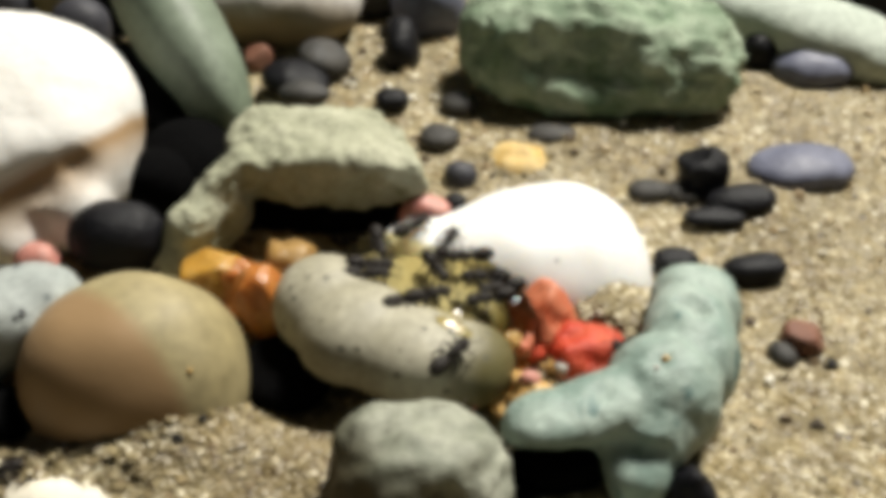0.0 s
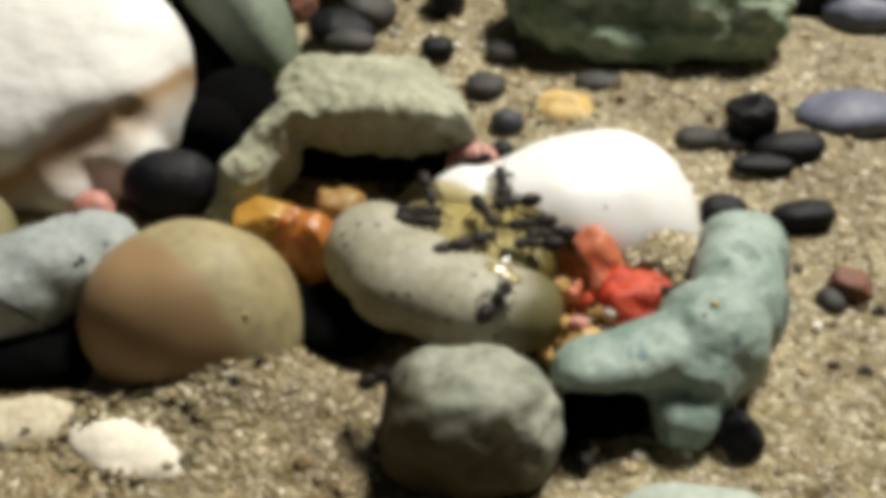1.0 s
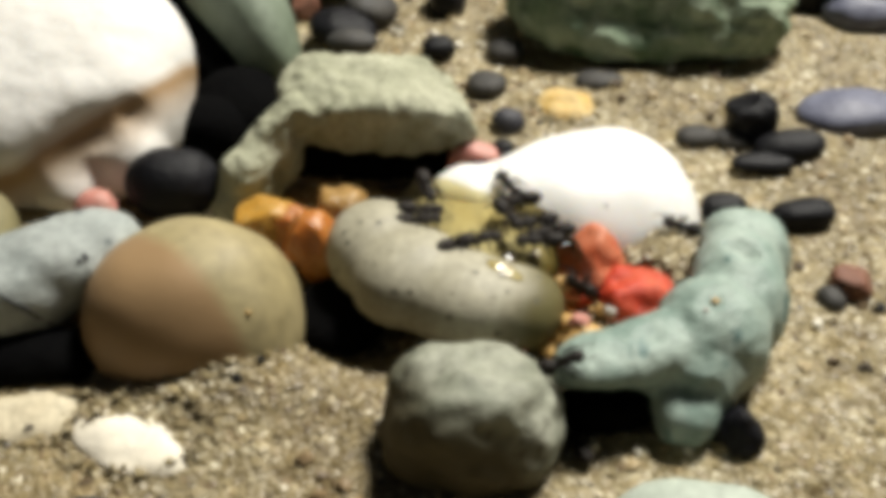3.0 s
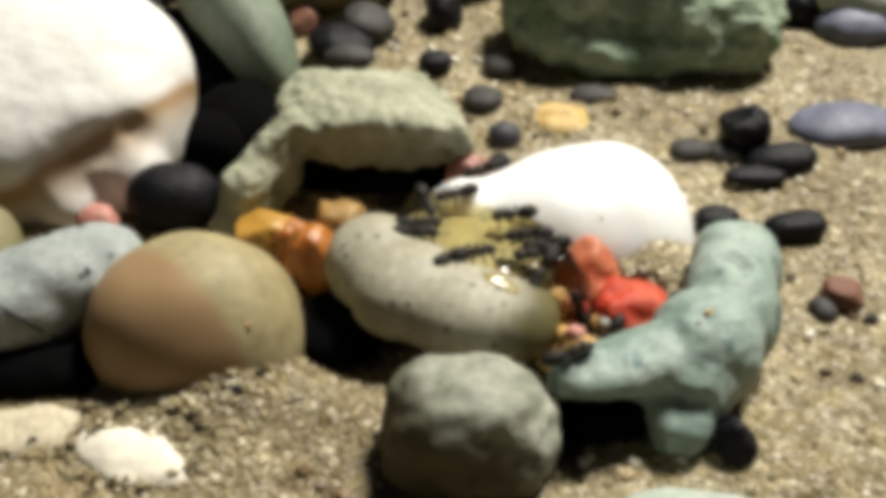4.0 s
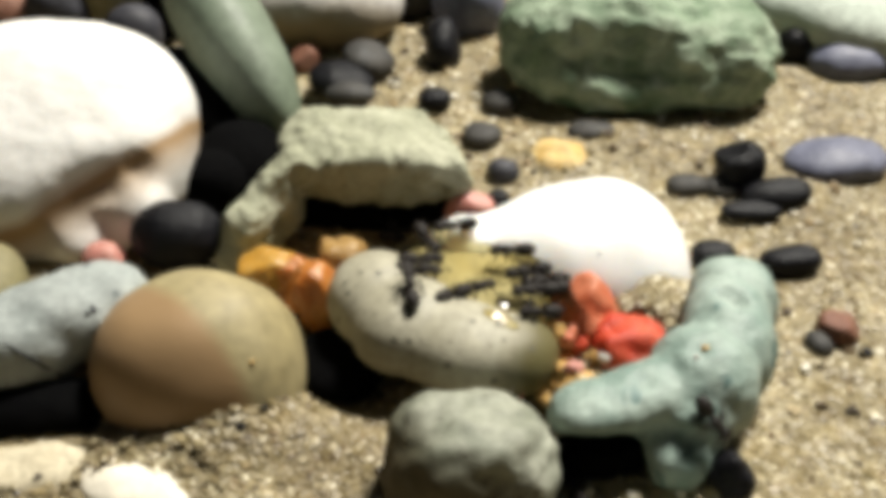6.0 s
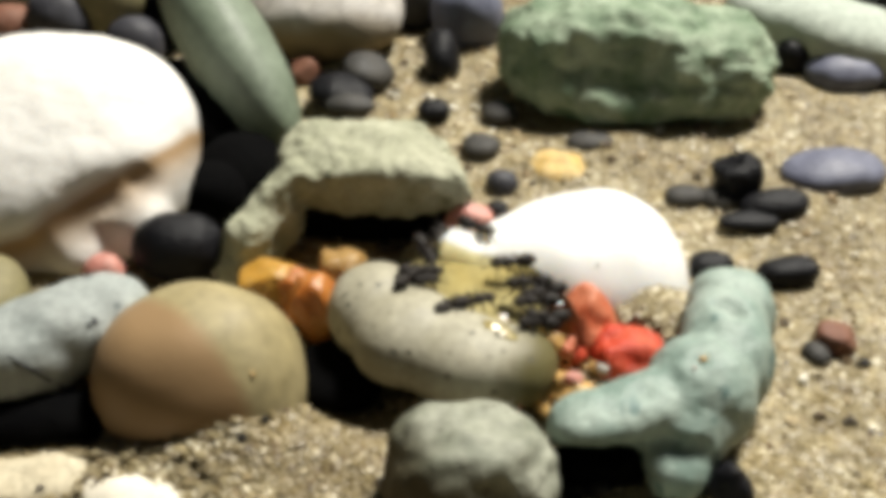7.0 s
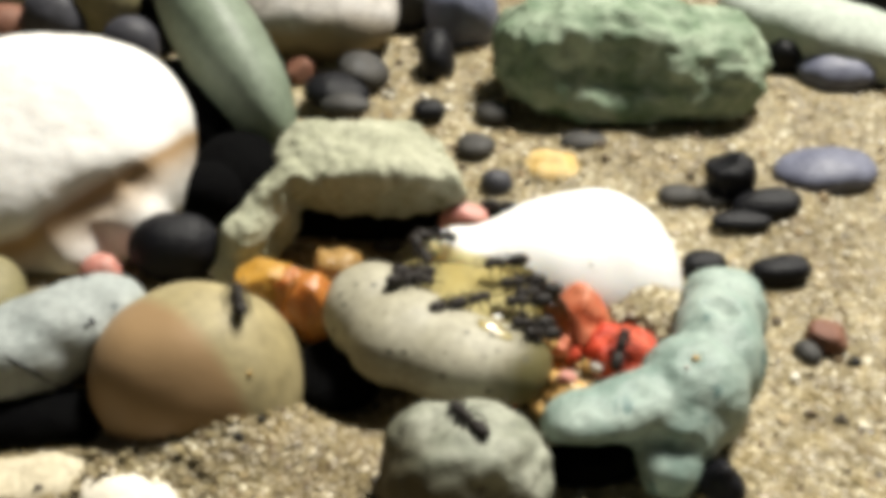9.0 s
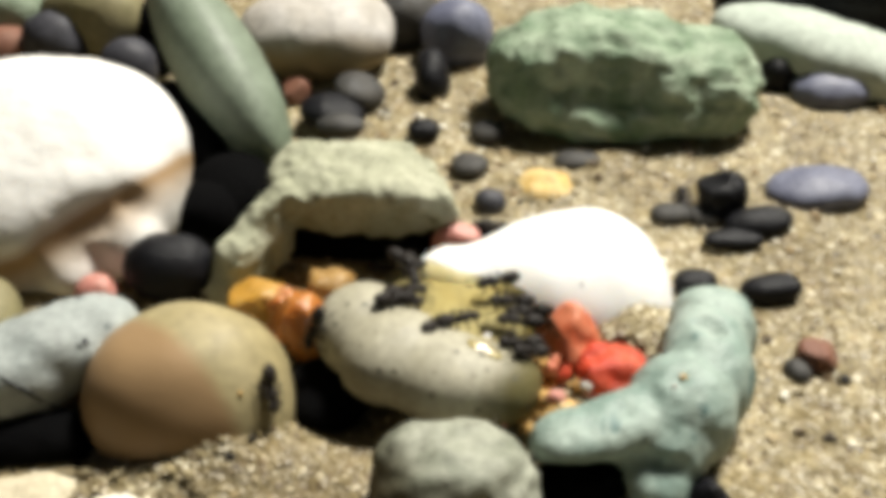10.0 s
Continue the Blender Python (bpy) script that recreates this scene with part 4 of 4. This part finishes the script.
    stroll(ant_t, [
        (0, 16.59, -17.62, 2.5, 0, -0, 136),
        (1.7, 16.59, -17.62, 2.5, 0, -0, 122),
        (1.85, 13.31, -24.26, 6.8, -6, 2, 103),
        (2, 14.19, -17.57, 2.38, 9, -29, 54),
        (2.2, 14.52, -16.18, 3.17, 0, -5, 72),
        (2.4, 14.21, -24.16, 6.84, -5, -7, -22),
        (2.6, 17.75, -16.51, 1.5, -0, -0, -78),
        (10, 17.64, -17.14, 1.5, -0, -0, -77),
    ])
    stroll(ant_s, [
        (0, -24.61, -27.22, 0.67, -2, -13, 17),
        (0.1, -22.68, -26.93, 1.00, 9, -2, 43),
        (0.2, -18.8, -25.45, 2.27, 43, -28, 15),
        (0.3, -17.27, -25.56, 2.41, 51, -9, 13),
        (0.4, -12.61, -26.42, 2.1, 27, 9, 10),
        (0.5, -10.84, -26.38, 1.77, 33, -1, -3),
        (0.6, -7.57, -26.87, 1.21, 20, 8, 8),
        (0.7, -6.68, -26.88, 1.22, 21, -6, 29),
        (0.8, -6.27, -26.30, 1.23, 12, -15, 48),
        (0.9, -5.94, -25.10, 1.10, 14, -7, 47),
        (1, -3.68, -27.65, 4.56, 22, -43, -29),
        (1.1, -0.9, -28.71, 7.44, 1, -16, 20),
        (1.2, 2.13, -22.87, 4.03, 76, -28, -10),
        (1.4, 3.95, -22.59, 3.10, 84, 1, 2),
        (1.6, 4.55, -22.56, 2.90, 87, 4, 12),
        (1.8, 5.21, -22.28, 2.14, 93, 29, 22),
        (2, 6.86, -21.36, 0.69, 49, -22, -23),
        (2.4, 6.96, -26.56, 5.08, -5, -49, 6),
        (3, 7.48, -27.55, 5.82, 16, -37, -11),
        (3.8, 7.90, -26.63, 6.16, 19, -3, -74),
        (4, 8.15, -26.49, 6.30, -14, -16, 13),
        (4.2, 8.19, -19.94, 3.48, 34, -29, 99),
        (4.4, 7.90, -20.58, 3.96, -35, -23, -159),
        (4.6, 7.29, -21.01, 4.67, -61, -24, -143),
        (4.8, 6.82, -20.82, 5.23, -43, -21, -157),
        (5, 7.07, -21.22, 4.73, -58, -31, -153),
        (5.2, 6.91, -21.60, 4.48, -59, -44, -161),
        (5.4, 7.95, -21.66, 2.91, -27, -37, 70),
        (5.5, 7.88, -26.47, 6.16, -20, -14, 27),
        (5.6, 8.64, -27.39, 6.52, -2, -10, 5),
        (5.8, 13.06, -25.60, 6.53, 7, -6, 1),
        (6, 17.21, -27.24, 5.14, 31, 43, -37),
        (6.1, 16.06, -28.50, 3.51, -30, 3, -126),
        (6.2, 15.24, -29.42, 3.01, -19, 34, -130),
        (6.5, 13.13, -28.31, 0.46, 0, -0, -162),
        (7, 9.28, -28.78, 0.44, 0, -0, -180),
        (7.6, 8.94, -29.81, 0.30, -45, -49, -156),
        (7.8, 4.06, -32.03, 6.30, -31, -34, 172),
        (7.9, 1.60, -29.96, 7.57, -13, -7, 141),
        (8, -0.71, -28.15, 7.45, -11, 11, 143),
        (8.2, -3.76, -22.53, 0.35, -5, 8, -174),
        (8.4, -7.90, -21.39, -0.04, -3, -13, 178),
        (8.6, -10.85, -22.02, 2.72, -6, -14, 166),
        (8.8, -11.83, -23.16, 3.01, -28, -37, 175),
        (8.9, -12.8, -21.93, 6.14, 14, -50, 122),
        (9, -14.25, -18.44, 8.36, 23, -5, 104),
        (9.2, -15.33, -9.72, 2.88, 26, -40, 51),
        (9.4, -12.9, -9.81, 2.28, 73, 30, -3),
        (9.6, -13.00, -10.03, 1.61, -12, 77, -167),
        (9.8, -12.71, -17.93, 7.34, -33, -7, -115),
        (9.9, -11.82, -20.19, 6.12, -48, 22, -89),
        (10, -11.49, -21.44, 4.92, -39, 54, -73),
    ])
    stroll(ant_c, [
        (0, -0.16, -22.9, 0.8, 0, -0, 69),
        (3.8, 0.24, -22.62, 0.8, 0, -0, 68),
        (4, 1.20, -22.60, 1.60, 0, -40, 60),
        (4.1, 1.80, -22.85, 3.91, 51, -74, 20),
        (4.2, 2.77, -22.15, 5.64, -3, -41, 83),
        (4.4, 2.68, -22.20, 5.60, -3, -45, 83),
        (4.8, 2.54, -21.76, 6.01, 5, -34, 72),
        (5, 2.87, -21.45, 6.15, 10, -23, 64),
        (5.2, 2.81, -21.35, 6.22, 7, -22, 70),
        (5.4, 2.65, -21.32, 6.26, 4, -23, 79),
        (5.6, 1.93, -20.81, 6.45, 11, -26, 95),
        (5.7, 1.18, -20.47, 6.63, -2, -30, 124),
        (5.8, 0.43, -20.04, 6.72, -13, -19, 142),
        (5.9, -1.09, -18.53, 6.98, -4, 4, 121),
        (6, -2.48, -16.99, 7.30, 8, -18, 100),
        (6.2, -2.24, -16.63, 7.29, 17, -10, 84),
        (6.6, -2.51, -14.01, 6.61, 10, -1, 71),
        (7.3, -2.64, -13.68, 6.60, 3, 11, 55),
        (8, -2.60, -13.90, 6.63, 3, 16, 49),
        (10, -2.69, -14.10, 6.73, -1, 14, 33),
    ])
    stroll(ant_d, [
        (0, 8.46, -29.60, 0.27, 0, -0, 111),
        (8.5, 8.51, -29.16, 0.31, 0, -0, 109),
        (8.7, 6.68, -30.52, 4.03, -44, -49, -156),
        (8.8, 5.56, -31.26, 5.28, -25, -41, -176),
        (8.9, 3.56, -30.89, 7.22, -3, -22, 146),
        (9, 1.88, -28.89, 7.10, -4, -10, 131),
        (9.2, 2.50, -24.00, 2.00, 5, -60, 80),
        (9.3, 2.71, -22.84, 3.75, 9, -80, 70),
        (9.4, 2.79, -22.58, 4.98, -2, -59, 81),
        (9.5, 1.77, -21.31, 6.06, -16, -33, 126),
        (9.6, 0.36, -19.65, 6.86, 0, -17, 113),
        (9.7, -2.57, -17.33, 7.29, -10, -19, 142),
        (9.8, -5.99, -14.67, 7.22, -18, -7, 129),
        (9.9, -7.25, -14.76, 6.62, -27, 38, 173),
        (10, -8.26, -15.27, 5.49, -5, 59, -133),
    ])
    stroll(ant_e, [
        (0, 13.00, 3.50, 0.30, 0, -0, -163),
        (3.8, 12.60, 3.50, 0.30, 0, -0, -162),
        (4, 2.81, -0.84, 3.80, -53, 2, -149),
        (4.2, 2.26, -5.66, 5.99, -2, 5, -104),
        (4.4, 1.79, -6.98, 6.15, -2, 5, -100),
        (5, 2.18, -7.75, 5.96, -14, 9, -109),
        (5.4, 1.84, -7.48, 6.08, -6, 9, -94),
        (5.6, 1.45, -7.88, 5.97, -4, 6, -84),
        (5.8, 1.34, -8.04, 5.9, -3, 5, -104),
        (6, 0.89, -7.7, 5.98, -2, 2, -174),
        (6.2, -0.50, -6.74, 5.61, 5, -0, -155),
        (6.6, 0.20, -7.20, 5.87, 5, 7, -90),
        (7.1, 3.43, -5.34, 5.8, -5, -6, -26),
        (7.3, 5.13, -4.21, 5.88, -12, -13, 8),
        (7.4, 6.31, -4.46, 6.21, -11, -4, 40),
        (7.5, 8.00, 8.49, 0.31, 24, -17, 79),
        (7.7, 7.92, 11.02, 0.31, -5, -40, 130),
        (8, 5.43, 3.40, 1.71, 0, -0, 162),
        (10, 5.46, 3.27, 1.48, 0, -0, 162),
    ])


motions()
